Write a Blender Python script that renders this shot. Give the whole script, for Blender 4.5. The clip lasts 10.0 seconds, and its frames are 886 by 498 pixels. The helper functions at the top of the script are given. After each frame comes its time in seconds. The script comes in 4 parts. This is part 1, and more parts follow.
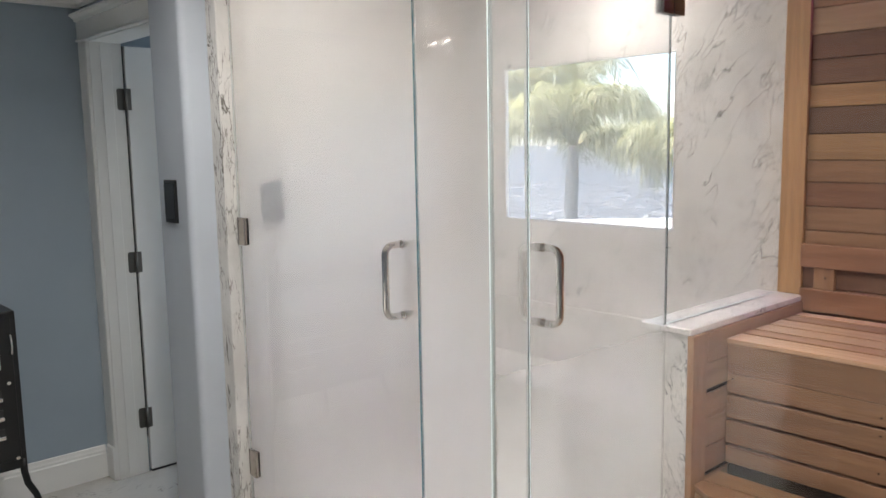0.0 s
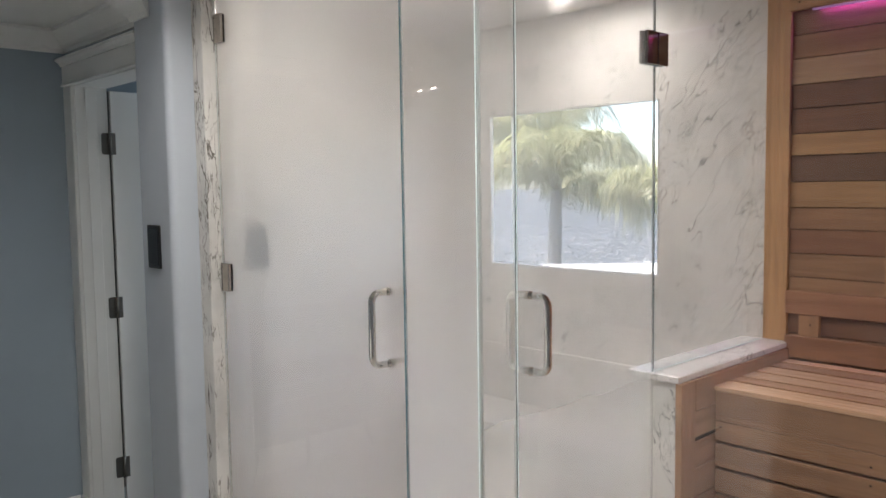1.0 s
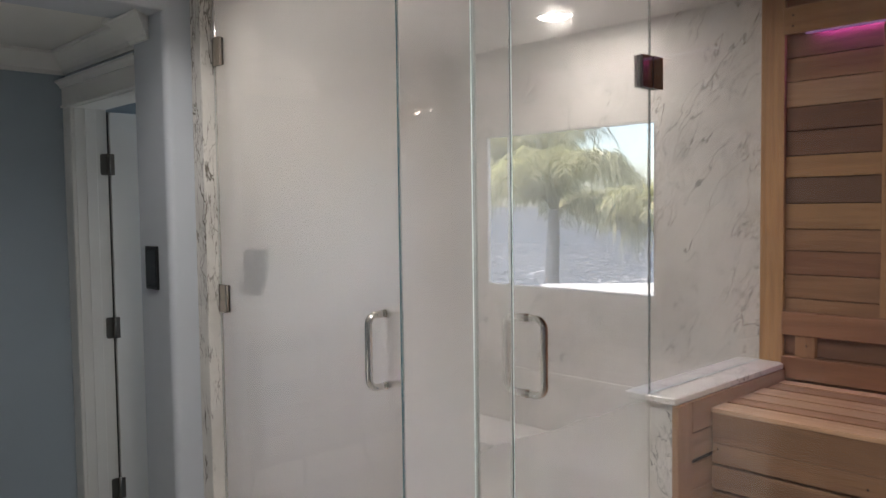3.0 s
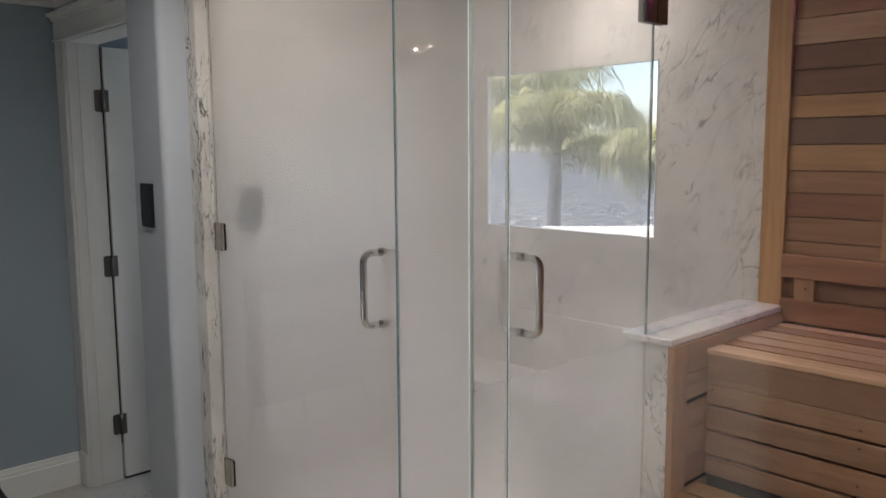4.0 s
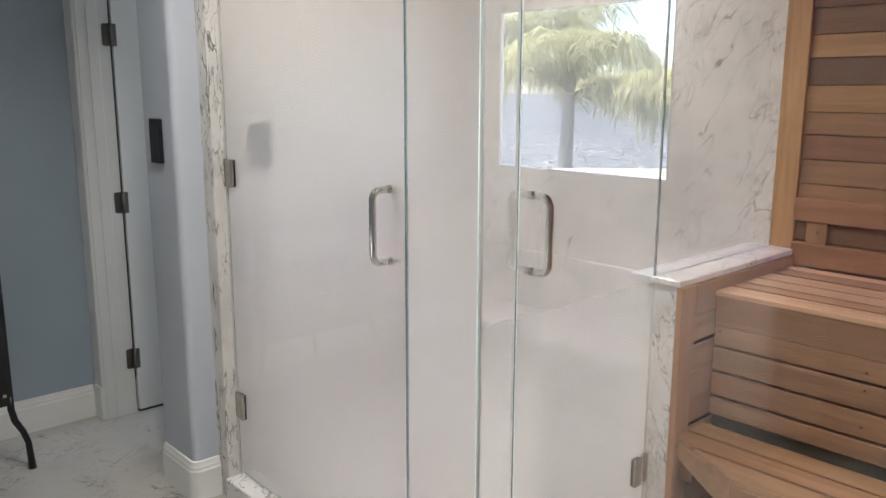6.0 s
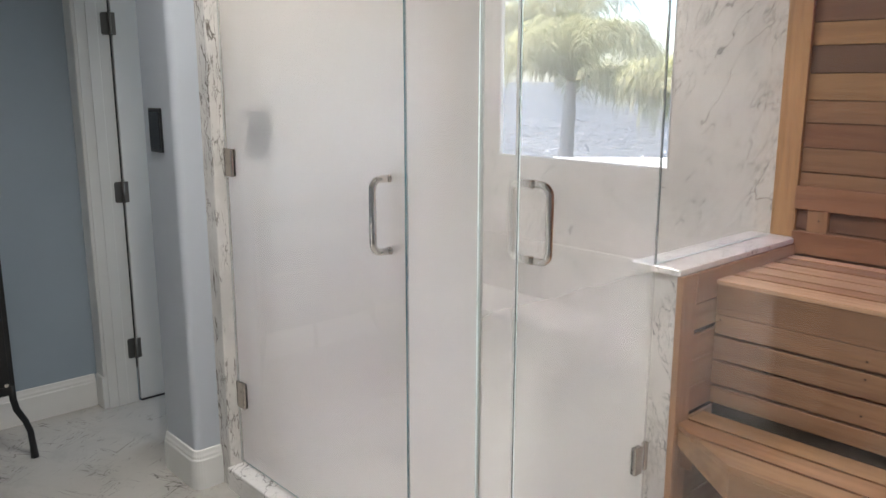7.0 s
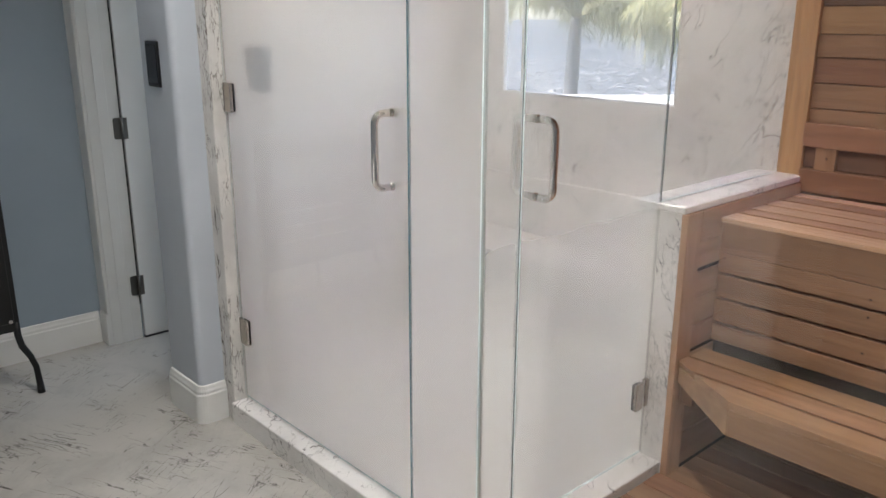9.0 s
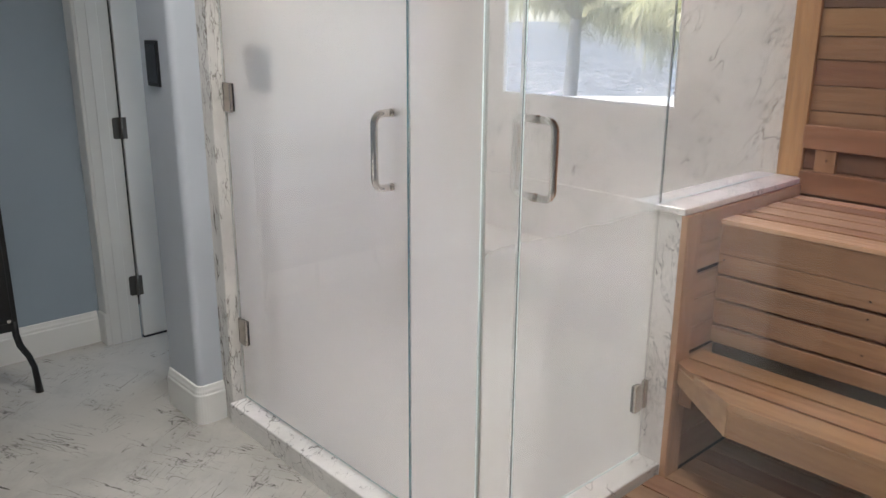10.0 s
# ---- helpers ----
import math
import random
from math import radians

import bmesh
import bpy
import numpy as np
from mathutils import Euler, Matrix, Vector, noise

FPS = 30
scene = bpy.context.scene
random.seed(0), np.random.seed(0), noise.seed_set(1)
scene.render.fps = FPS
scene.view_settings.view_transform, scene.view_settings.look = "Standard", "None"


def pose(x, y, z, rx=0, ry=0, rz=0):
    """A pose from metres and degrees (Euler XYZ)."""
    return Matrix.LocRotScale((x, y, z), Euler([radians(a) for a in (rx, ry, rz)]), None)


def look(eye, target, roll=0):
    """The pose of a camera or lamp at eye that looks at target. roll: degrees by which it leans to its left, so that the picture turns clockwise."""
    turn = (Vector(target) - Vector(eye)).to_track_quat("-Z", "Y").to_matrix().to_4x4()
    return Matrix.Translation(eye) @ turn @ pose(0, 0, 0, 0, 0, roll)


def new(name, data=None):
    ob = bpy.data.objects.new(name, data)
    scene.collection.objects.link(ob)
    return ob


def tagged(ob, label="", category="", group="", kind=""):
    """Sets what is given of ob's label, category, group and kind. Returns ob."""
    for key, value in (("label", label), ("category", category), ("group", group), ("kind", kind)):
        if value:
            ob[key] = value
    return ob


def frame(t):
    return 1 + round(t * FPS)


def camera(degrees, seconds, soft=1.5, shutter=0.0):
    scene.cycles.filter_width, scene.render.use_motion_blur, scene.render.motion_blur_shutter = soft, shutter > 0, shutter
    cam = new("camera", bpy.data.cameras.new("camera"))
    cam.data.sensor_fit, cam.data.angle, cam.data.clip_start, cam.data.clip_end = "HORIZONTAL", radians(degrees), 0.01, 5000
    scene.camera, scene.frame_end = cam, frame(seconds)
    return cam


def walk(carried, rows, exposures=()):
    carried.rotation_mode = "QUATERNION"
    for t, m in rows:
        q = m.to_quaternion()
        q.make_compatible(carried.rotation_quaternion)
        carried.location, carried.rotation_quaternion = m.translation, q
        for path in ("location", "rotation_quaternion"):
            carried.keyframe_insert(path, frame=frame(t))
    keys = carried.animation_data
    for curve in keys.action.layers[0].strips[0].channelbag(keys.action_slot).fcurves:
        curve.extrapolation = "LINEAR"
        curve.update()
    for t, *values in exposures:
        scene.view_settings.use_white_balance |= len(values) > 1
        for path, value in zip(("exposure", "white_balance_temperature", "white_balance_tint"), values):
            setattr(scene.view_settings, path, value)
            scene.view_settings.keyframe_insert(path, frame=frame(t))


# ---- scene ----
cam = camera(58.0, 10.0)
PATH = [
    (0, (1.4104, -1.4460, 1.5568), (-0.0581, -0.1124, 1.3021), -1.05),
    (0.5, (1.4016, -1.4404, 1.5641), (-0.0654, -0.0906, 1.4027), -1.40),
    (1, (1.3926, -1.4462, 1.5690), (-0.0531, -0.0724, 1.4196), -0.82),
    (1.5, (1.4055, -1.4527, 1.5799), (-0.0448, -0.0772, 1.5125), -0.72),
    (2, (1.4064, -1.4541, 1.5870), (-0.0397, -0.0741, 1.5231), -0.89),
    (3.5, (1.3996, -1.4345, 1.5756), (-0.0441, -0.0603, 1.4114), -0.62),
    (4, (1.3968, -1.4172, 1.5648), (-0.0445, -0.0524, 1.3200), -0.38),
    (4.5, (1.3974, -1.4171, 1.5540), (-0.0419, -0.0617, 1.2518), 0.11),
    (5, (1.3975, -1.4128, 1.5477), (-0.0420, -0.0652, 1.2140), 0.64),
    (5.5, (1.3946, -1.4120, 1.5485), (-0.0489, -0.0764, 1.1848), 0.38),
    (7, (1.3949, -1.4061, 1.5487), (-0.0463, -0.0820, 1.1369), 0.05),
    (7.5, (1.3907, -1.4047, 1.5455), (-0.0458, -0.0853, 1.1033), 0.33),
    (8, (1.3855, -1.4030, 1.5411), (-0.0426, -0.0919, 1.0499), 0.25),
    (8.5, (1.3848, -1.3985, 1.5375), (-0.0410, -0.0966, 1.0160), 0.08),
    (9, (1.3806, -1.3974, 1.5313), (-0.0371, -0.1004, 0.9764), 0.17),
    (9.5, (1.3740, -1.3989, 1.5284), (-0.0343, -0.1063, 0.9404), 0.32),
    (10, (1.3779, -1.3958, 1.5274), (-0.0392, -0.0964, 0.9763), 0.38),
]
walk(cam, [(t, look(eye, target, roll)) for t, eye, target, roll in PATH],
     [(0.0, 2.23, 6550, 11), (0.5, 2.03, 6600, 11), (1.0, 1.96, 6600, 11), (2.0, 1.79, 6650, 12), (3.5, 1.51, 6750, 12.5), (4.0, 1.50, 6750, 12.5), (4.5, 1.63, 6750, 12.5), (5.0, 1.97, 6700, 12), (5.5, 2.16, 6650, 11.5), (7.0, 2.16, 6550, 11), (9.5, 2.13, 6500, 11), (10.0, 2.13, 6500, 11)])

# ---------------------------------------------------------------- world and light
world = bpy.data.worlds.new("sky")
world.use_nodes = True
scene.world = world
wn = world.node_tree
sky = wn.nodes.new("ShaderNodeTexSky")
sky.sky_type, sky.sun_disc = "NISHITA", False
sky.sun_elevation, sky.sun_rotation = radians(58), radians(215)
sky.air_density, sky.dust_density, sky.ozone_density = 1.0, 1.2, 3.0
wn.links.new(sky.outputs["Color"], wn.nodes["Background"].inputs["Color"])
wn.nodes["Background"].inputs["Strength"].default_value = 0.15


def lamp(name, kind, m, power, color, size=0.1, size_y=None, spread=None):
    data = bpy.data.lights.new(name, kind)
    data.energy, data.color = power, color
    if kind == "AREA":
        data.shape = "RECTANGLE" if size_y else "DISK"
        data.size = size
        if size_y:
            data.size_y = size_y
        if spread:
            data.spread = radians(spread)
    if kind == "SUN":
        data.angle = radians(0.6)
    ob = new(name, data)
    ob.matrix_world = m
    return ob


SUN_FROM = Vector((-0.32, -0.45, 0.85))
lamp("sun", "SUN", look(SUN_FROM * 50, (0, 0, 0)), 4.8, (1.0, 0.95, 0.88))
# recessed lamps in the shower's ceiling
SPOTS = [(-0.742, 1.263), (-0.83, 0.462)]
for sx, sy in SPOTS:
    lamp("shower_downlight_light", "AREA", look((sx, sy, 2.372), (sx, sy, 0)), 1.48 if sy > 1 else 0.74, (1.0, 0.95, 0.88), 0.09)
# unseen recessed lamps added in the bathroom's ceiling before the shower and the sauna
# the third is there to brighten the vanity, the last as fill from behind
ROOM_SPOTS = [(-0.74, -0.46, 2.3, 140), (0.95, -0.22, 4.7, 155), (-0.30, -0.80, 4.0, 52), (1.6, -2.0, 1.0, 180)]
for sx, sy, power, beam in ROOM_SPOTS:
    lamp("unseen_bathroom_downlight_light", "AREA", look((sx, sy, 2.472), (sx, sy, 0) if beam > 90 else (sx - 0.15, sy - 0.9, 0.45)), power, (1.0, 0.98, 0.94), 0.1, None, beam)
# daylight in the window of the room behind the door
lamp("window_daylight", "AREA", look((-2.25, 1.775, 1.45), (-2.25, 0.4, 1.2)), 2.2, (0.80, 0.91, 1.0), 0.46, 1.0)
lamp("sauna_strip_light", "AREA", look((0.96, 1.611, 2.224), (0.96, 1.618, 1.6)), 0.65, (0.62, 0.12, 1.0), 1.5, 0.010)


# ---------------------------------------------------------------- materials
def material(name):
    mat = bpy.data.materials.new(name)
    mat.use_nodes = True
    nt = mat.node_tree
    return mat, nt, nt.nodes["Principled BSDF"]


def node(nt, kind, **values):
    n = nt.nodes.new(kind)
    for key, value in values.items():
        n.inputs[key.replace("_", " ")].default_value = value
    return n


def math_node(nt, op, a, b=None, clamp=False):
    n = nt.nodes.new("ShaderNodeMath")
    n.operation, n.use_clamp = op, clamp
    for k, v in enumerate((a, b)):
        if v is None:
            continue
        if isinstance(v, (int, float)):
            n.inputs[k].default_value = v
        else:
            nt.links.new(v, n.inputs[k])
    return n.outputs[0]


def mix_color(nt, fac, a, b):
    n = nt.nodes.new("ShaderNodeMix")
    n.data_type = "RGBA"
    for sock, v in ((n.inputs[0], fac), (n.inputs[6], a), (n.inputs[7], b)):
        if isinstance(v, (int, float)):
            sock.default_value = v
        elif isinstance(v, tuple):
            sock.default_value = (*v, 1)
        else:
            nt.links.new(v, sock)
    return n.outputs[2]


def ramp(nt, value, lo, hi):
    n = nt.nodes.new("ShaderNodeMapRange")
    n.interpolation_type = "SMOOTHSTEP"
    n.inputs[1].default_value, n.inputs[2].default_value = lo, hi
    nt.links.new(value, n.inputs[0])
    return n.outputs[0]


def coords(nt, scale=(1, 1, 1), turn=(0, 0, 0), shift=(0, 0, 0)):
    tc = nt.nodes.new("ShaderNodeTexCoord")
    mp = nt.nodes.new("ShaderNodeMapping")
    mp.inputs["Scale"].default_value = scale
    mp.inputs["Rotation"].default_value = [radians(a) for a in turn]
    mp.inputs["Location"].default_value = shift
    nt.links.new(tc.outputs["Object"], mp.inputs["Vector"])
    return mp.outputs[0]


def noise_tex(nt, vec, scale, detail=4.0, rough=0.55, dist=0.0):
    n = node(nt, "ShaderNodeTexNoise", Scale=scale, Detail=detail, Roughness=rough, Distortion=dist)
    nt.links.new(vec, n.inputs["Vector"])
    return n.outputs["Fac"]


def bump(nt, bsdf, height, strength, distance=0.002):
    n = node(nt, "ShaderNodeBump", Strength=strength, Distance=distance)
    nt.links.new(height, n.inputs["Height"])
    nt.links.new(n.outputs[0], bsdf.inputs["Normal"])


def marble(name, base=(0.80, 0.78, 0.76), vein=(0.22, 0.21, 0.22), turn=(0, 0, 0), grain=(7.0, 7.0, 1.6), width=0.016, amount=0.8, cover=0.0, rough=0.12, cloud=0.5, warp=0.10, fine=0.5, seed=0.0, cross=0.0):
    """White marble: thin broken veins that run along the turned z axis, finer hairlines, soft grey clouds."""
    mat, nt, bsdf = material(name)
    tc = nt.nodes.new("ShaderNodeTexCoord")
    rot = nt.nodes.new("ShaderNodeMapping")
    rot.inputs["Rotation"].default_value = [radians(a) for a in turn]
    rot.inputs["Location"].default_value = (seed, seed * 0.7, seed * 1.3)
    nt.links.new(tc.outputs["Object"], rot.inputs["Vector"])
    wn_ = node(nt, "ShaderNodeTexNoise", Scale=5.0, Detail=8.0, Roughness=0.68)
    nt.links.new(rot.outputs[0], wn_.inputs["Vector"])
    wv = nt.nodes.new("ShaderNodeVectorMath")
    wv.operation = "MULTIPLY_ADD"
    nt.links.new(wn_.outputs["Color"], wv.inputs[0])
    wv.inputs[1].default_value = (warp, warp, warp)
    nt.links.new(rot.outputs[0], wv.inputs[2])
    veins = None
    way = wv.outputs[0]
    if cross:
        turned = nt.nodes.new("ShaderNodeMapping")
        turned.inputs["Rotation"].default_value = (0, radians(cross), 0)
        nt.links.new(way, turned.inputs["Vector"])
    for mult, w, lo, gain in ((1.0, 1.0, 0.54, 1.0), (2.1, 1.5, 0.57, 0.75), (4.6, 2.0, 0.60, fine)) + (((1.3, 1.2, 0.53, 1.0), (1.9, 1.4, 0.56, 0.9)) if cross else ()):
        mp = nt.nodes.new("ShaderNodeMapping")
        mp.inputs["Scale"].default_value = [g * mult for g in grain]
        mp.inputs["Location"].default_value = (mult * 3.1, mult, 0)
        nt.links.new(turned.outputs[0] if mult in (1.3, 1.9) else way, mp.inputs["Vector"])
        n = noise_tex(nt, mp.outputs[0], 0.55, 3.0, 0.5, 0.0)
        line = math_node(nt, "ABSOLUTE", math_node(nt, "SUBTRACT", n, 0.5))
        line = math_node(nt, "SUBTRACT", 1.0, ramp(nt, line, w * width * 0.1, w * width))
        place = ramp(nt, noise_tex(nt, wv.outputs[0], 2.3 * mult ** 0.7, 3.0, 0.6), lo - cover, lo + 0.10 - cover)
        v = math_node(nt, "MULTIPLY", math_node(nt, "MULTIPLY", line, place), gain)
        veins = v if veins is None else math_node(nt, "MAXIMUM", veins, v)
    soft = ramp(nt, noise_tex(nt, wv.outputs[0], 3.2, 6.0, 0.65, 0.6), 0.40, 0.72)
    col = mix_color(nt, math_node(nt, "MULTIPLY", soft, cloud), base, tuple(c * 0.80 for c in base))
    speck = ramp(nt, noise_tex(nt, rot.outputs[0], 70.0, 3.0), 0.62, 0.75)
    col = mix_color(nt, math_node(nt, "MULTIPLY", speck, 0.25 * fine), col, tuple(c * 0.55 for c in base))
    col = mix_color(nt, math_node(nt, "MULTIPLY", veins, amount, True), col, vein)
    nt.links.new(col, bsdf.inputs["Base Color"])
    r = math_node(nt, "ADD", math_node(nt, "MULTIPLY", noise_tex(nt, rot.outputs[0], 7.0), 0.12), rough - 0.05)
    nt.links.new(r, bsdf.inputs["Roughness"])
    return mat


def cedar(name, light, dark, axis="x", rough=0.5):
    """Planed cedar, its grain along one axis, each board a little different."""
    mat, nt, bsdf = material(name)
    sc = {"x": (1.2, 22, 22), "y": (22, 1.2, 22), "z": (22, 22, 1.2)}[axis]
    tc = nt.nodes.new("ShaderNodeTexCoord")
    info = nt.nodes.new("ShaderNodeObjectInfo")
    shift = nt.nodes.new("ShaderNodeVectorMath")
    shift.operation = "MULTIPLY_ADD"
    nt.links.new(info.outputs["Random"], shift.inputs[0])
    shift.inputs[1].default_value = (17.0, 11.0, 23.0)
    nt.links.new(tc.outputs["Object"], shift.inputs[2])
    mp = nt.nodes.new("ShaderNodeMapping")
    mp.inputs["Scale"].default_value = sc
    nt.links.new(shift.outputs[0], mp.inputs["Vector"])
    vec = mp.outputs[0]
    band = noise_tex(nt, vec, 1.3, 4.0, 0.6, 0.8)
    fine = noise_tex(nt, vec, 9.0, 5.0, 0.7, 0.3)
    f = math_node(nt, "ADD", math_node(nt, "MULTIPLY", ramp(nt, band, 0.3, 0.72), 0.75), math_node(nt, "MULTIPLY", math_node(nt, "SUBTRACT", fine, 0.25), 0.75), True)
    col = mix_color(nt, f, light, tuple(c * 0.86 for c in dark))
    streak = ramp(nt, noise_tex(nt, vec, 3.4, 2.0, 0.5, 0.4), 0.60, 0.72)
    col = mix_color(nt, math_node(nt, "MULTIPLY", streak, 0.28), col, tuple(c * 0.62 for c in dark))
    hsv = nt.nodes.new("ShaderNodeHueSaturation")
    nt.links.new(col, hsv.inputs["Color"])
    nt.links.new(math_node(nt, "ADD", math_node(nt, "MULTIPLY", info.outputs["Random"], 0.30), 0.91), hsv.inputs["Value"])
    nt.links.new(hsv.outputs[0], bsdf.inputs["Base Color"])
    nt.links.new(math_node(nt, "ADD", math_node(nt, "MULTIPLY", fine, 0.2), rough - 0.1), bsdf.inputs["Roughness"])
    bump(nt, bsdf, fine, 0.25, 0.0008)
    return mat


def paint(name, color, rough=0.5, relief=0.15, scale=180.0):
    """Rolled wall or trim paint with a fine texture and slight unevenness."""
    mat, nt, bsdf = material(name)
    vec = coords(nt)
    big = noise_tex(nt, vec, 1.6, 4.0)
    nt.links.new(mix_color(nt, ramp(nt, big, 0.3, 0.7), color, tuple(c * 0.93 for c in color)), bsdf.inputs["Base Color"])
    bsdf.inputs["Roughness"].default_value = rough
    bump(nt, bsdf, noise_tex(nt, vec, scale, 2.0), relief, 0.0015)
    return mat


def metal(name, color, rough, metallic=1.0):
    mat, nt, bsdf = material(name)
    vec = coords(nt)
    bsdf.inputs["Base Color"].default_value = (*color, 1)
    bsdf.inputs["Metallic"].default_value = metallic
    n = noise_tex(nt, vec, 40.0, 3.0)
    nt.links.new(math_node(nt, "ADD", math_node(nt, "MULTIPLY", n, rough * 0.6), rough * 0.7), bsdf.inputs["Roughness"])
    return mat


def plain(name, color, rough=0.5):
    mat, nt, bsdf = material(name)
    vec = coords(nt)
    n = noise_tex(nt, vec, 25.0, 3.0)
    nt.links.new(mix_color(nt, n, color, tuple(c * 0.85 for c in color)), bsdf.inputs["Base Color"])
    bsdf.inputs["Roughness"].default_value = rough
    return mat


def glow(name, color, strength):
    mat, nt, bsdf = material(name)
    bsdf.inputs["Base Color"].default_value = (0.8, 0.8, 0.8, 1)
    bsdf.inputs["Emission Color"].default_value = (*color, 1)
    bsdf.inputs["Emission Strength"].default_value = strength
    return mat


def misted_glass(name, amount):
    """Clear glass with an even, thin mist on it."""
    mat, nt, bsdf = material(name)
    nt.nodes.remove(bsdf)
    mist = node(nt, "ShaderNodeBsdfTranslucent")
    mist.inputs["Color"].default_value = (0.93, 0.93, 0.92, 1)
    clear = node(nt, "ShaderNodeBsdfTransparent")
    nt.links.new(mix_shader(nt, amount, clear, mist).outputs[0], nt.nodes["Material Output"].inputs["Surface"])
    return mat


def bending_face(name, ior):
    """The smooth outer face of a pane whose other face is frosted with steam."""
    mat, nt, bsdf = material(name)
    nt.nodes.remove(bsdf)
    refr = node(nt, "ShaderNodeBsdfRefraction", Roughness=0.0, IOR=ior)
    gloss = node(nt, "ShaderNodeBsdfGlossy", Roughness=0.0)
    face = mix_shader(nt, fresnel(nt), refr, gloss)
    nt.links.new(face.outputs[0], nt.nodes["Material Output"].inputs["Surface"])
    return mat


def fresnel(nt):
    lw = node(nt, "ShaderNodeLayerWeight", Blend=0.5)
    return math_node(nt, "ADD", math_node(nt, "MULTIPLY", math_node(nt, "POWER", lw.outputs["Facing"], 5.0), 0.9), 0.042)


def mix_shader(nt, fac, a, b):
    n = nt.nodes.new("ShaderNodeMixShader")
    if isinstance(fac, (int, float)):
        n.inputs[0].default_value = fac
    else:
        nt.links.new(fac, n.inputs[0])
    nt.links.new(a.outputs[0], n.inputs[1])
    nt.links.new(b.outputs[0], n.inputs[2])
    return n


def clear_glass(name):
    mat, nt, bsdf = material(name)
    nt.nodes.remove(bsdf)
    clear = node(nt, "ShaderNodeBsdfTransparent")
    clear.inputs["Color"].default_value = (0.985, 0.985, 0.985, 1)
    pane = mix_shader(nt, fresnel(nt), clear, node(nt, "ShaderNodeBsdfGlossy", Roughness=0.0))
    nt.links.new(pane.outputs[0], nt.nodes["Material Output"].inputs["Surface"])
    return mat


def glass(name, fog_low, fog_high, z_low=0.4, z_high=1.1, blur=0.3, scatter=0.1, ior=1.025, wobble=0.5, shine=True, crown=0.0):
    """A face of a pane with a film of condensed steam, thicker low down and under the ceiling.
    Part of the light is spread evenly by the film, part is blurred forwards, the rest passes clear."""
    mat, nt, bsdf = material(name)
    nt.nodes.remove(bsdf)
    tc = nt.nodes.new("ShaderNodeTexCoord")
    sep = nt.nodes.new("ShaderNodeSeparateXYZ")
    nt.links.new(tc.outputs["Object"], sep.inputs[0])
    wob = noise_tex(nt, tc.outputs["Object"], 2.6, 4.0)
    z = math_node(nt, "ADD", sep.outputs["Z"], math_node(nt, "MULTIPLY", math_node(nt, "SUBTRACT", wob, 0.5), wobble))
    f = math_node(nt, "ADD", math_node(nt, "MULTIPLY", ramp(nt, z, z_low, z_high), fog_high - fog_low), fog_low)
    if crown:
        f = math_node(nt, "ADD", f, math_node(nt, "MULTIPLY", ramp(nt, z, 1.92, 2.25), crown))
    runs = noise_tex(nt, coords(nt, (26, 26, 0.8)), 1.5, 3.0)
    f = math_node(nt, "MULTIPLY", f, math_node(nt, "ADD", math_node(nt, "MULTIPLY", runs, 0.06), 0.97), True)
    milk = node(nt, "ShaderNodeBsdfTranslucent")
    milk.inputs["Color"].default_value = (0.935, 0.925, 0.905, 1)
    soft = node(nt, "ShaderNodeBsdfRefraction", Roughness=blur, IOR=ior)
    soft.inputs["Color"].default_value = (0.97, 0.97, 0.96, 1)
    body = soft
    if scatter < 1:
        body = mix_shader(nt, scatter, node(nt, "ShaderNodeBsdfRefraction", Roughness=0.0, IOR=ior), soft)
    if shine:
        body = mix_shader(nt, fresnel(nt), body, node(nt, "ShaderNodeBsdfGlossy", Roughness=0.0))
    whole = mix_shader(nt, f, body, milk)
    nt.links.new(whole.outputs[0], nt.nodes["Material Output"].inputs["Surface"])
    return mat


MARBLE_WALL = marble("wall_marble", vein=(0.20, 0.195, 0.19), turn=(0, -33, 0), grain=(18.0, 18.0, 5.0), width=0.0105, amount=0.82, cover=0.075, cloud=1.0, warp=0.035, rough=0.38, fine=0.95)
MARBLE_JAMB = marble("jamb_marble", base=(0.66, 0.64, 0.61), vein=(0.11, 0.095, 0.08), turn=(0, 4, 0), grain=(24.0, 24.0, 3.6), width=0.014, amount=0.95, cover=0.12, cloud=0.9, warp=0.05, seed=2.4, fine=0.8)
MARBLE_KNEE = marble("knee_wall_marble", vein=(0.20, 0.20, 0.205), turn=(0, 20, 0), grain=(26.0, 26.0, 9.0), width=0.011, amount=0.85, cover=0.13, cloud=1.0, warp=0.06, seed=4.4, fine=0.7)
MARBLE_CURB = marble("curb_marble", vein=(0.17, 0.155, 0.15), turn=(60, 40, 0), grain=(16.0, 16.0, 6.5), width=0.010, amount=0.78, cover=0.085, cloud=0.9, warp=0.05, seed=1.1)
MARBLE_FLOOR = marble("floor_marble", base=(0.52, 0.50, 0.465), vein=(0.075, 0.068, 0.062), turn=(90, 35, 0), grain=(24.0, 24.0, 3.4), width=0.0085, amount=0.88, cover=0.02, rough=0.16, cloud=0.9, warp=0.016, fine=0.95, seed=0.6, cross=80.0)
# one blue wall paint twice: alcove shade in the first, room light in the second
SHADED_BLUE = paint("shaded_blue_wall_paint", (0.32, 0.388, 0.45), 0.55)
LIT_BLUE = paint("lit_blue_wall_paint", (0.50, 0.54, 0.595), 0.5)
WHITE = paint("white_trim_paint", (0.80, 0.80, 0.78), 0.35, 0.05)
CEILING = paint("white_ceiling_paint", (0.74, 0.74, 0.72), 0.8, 0.25)
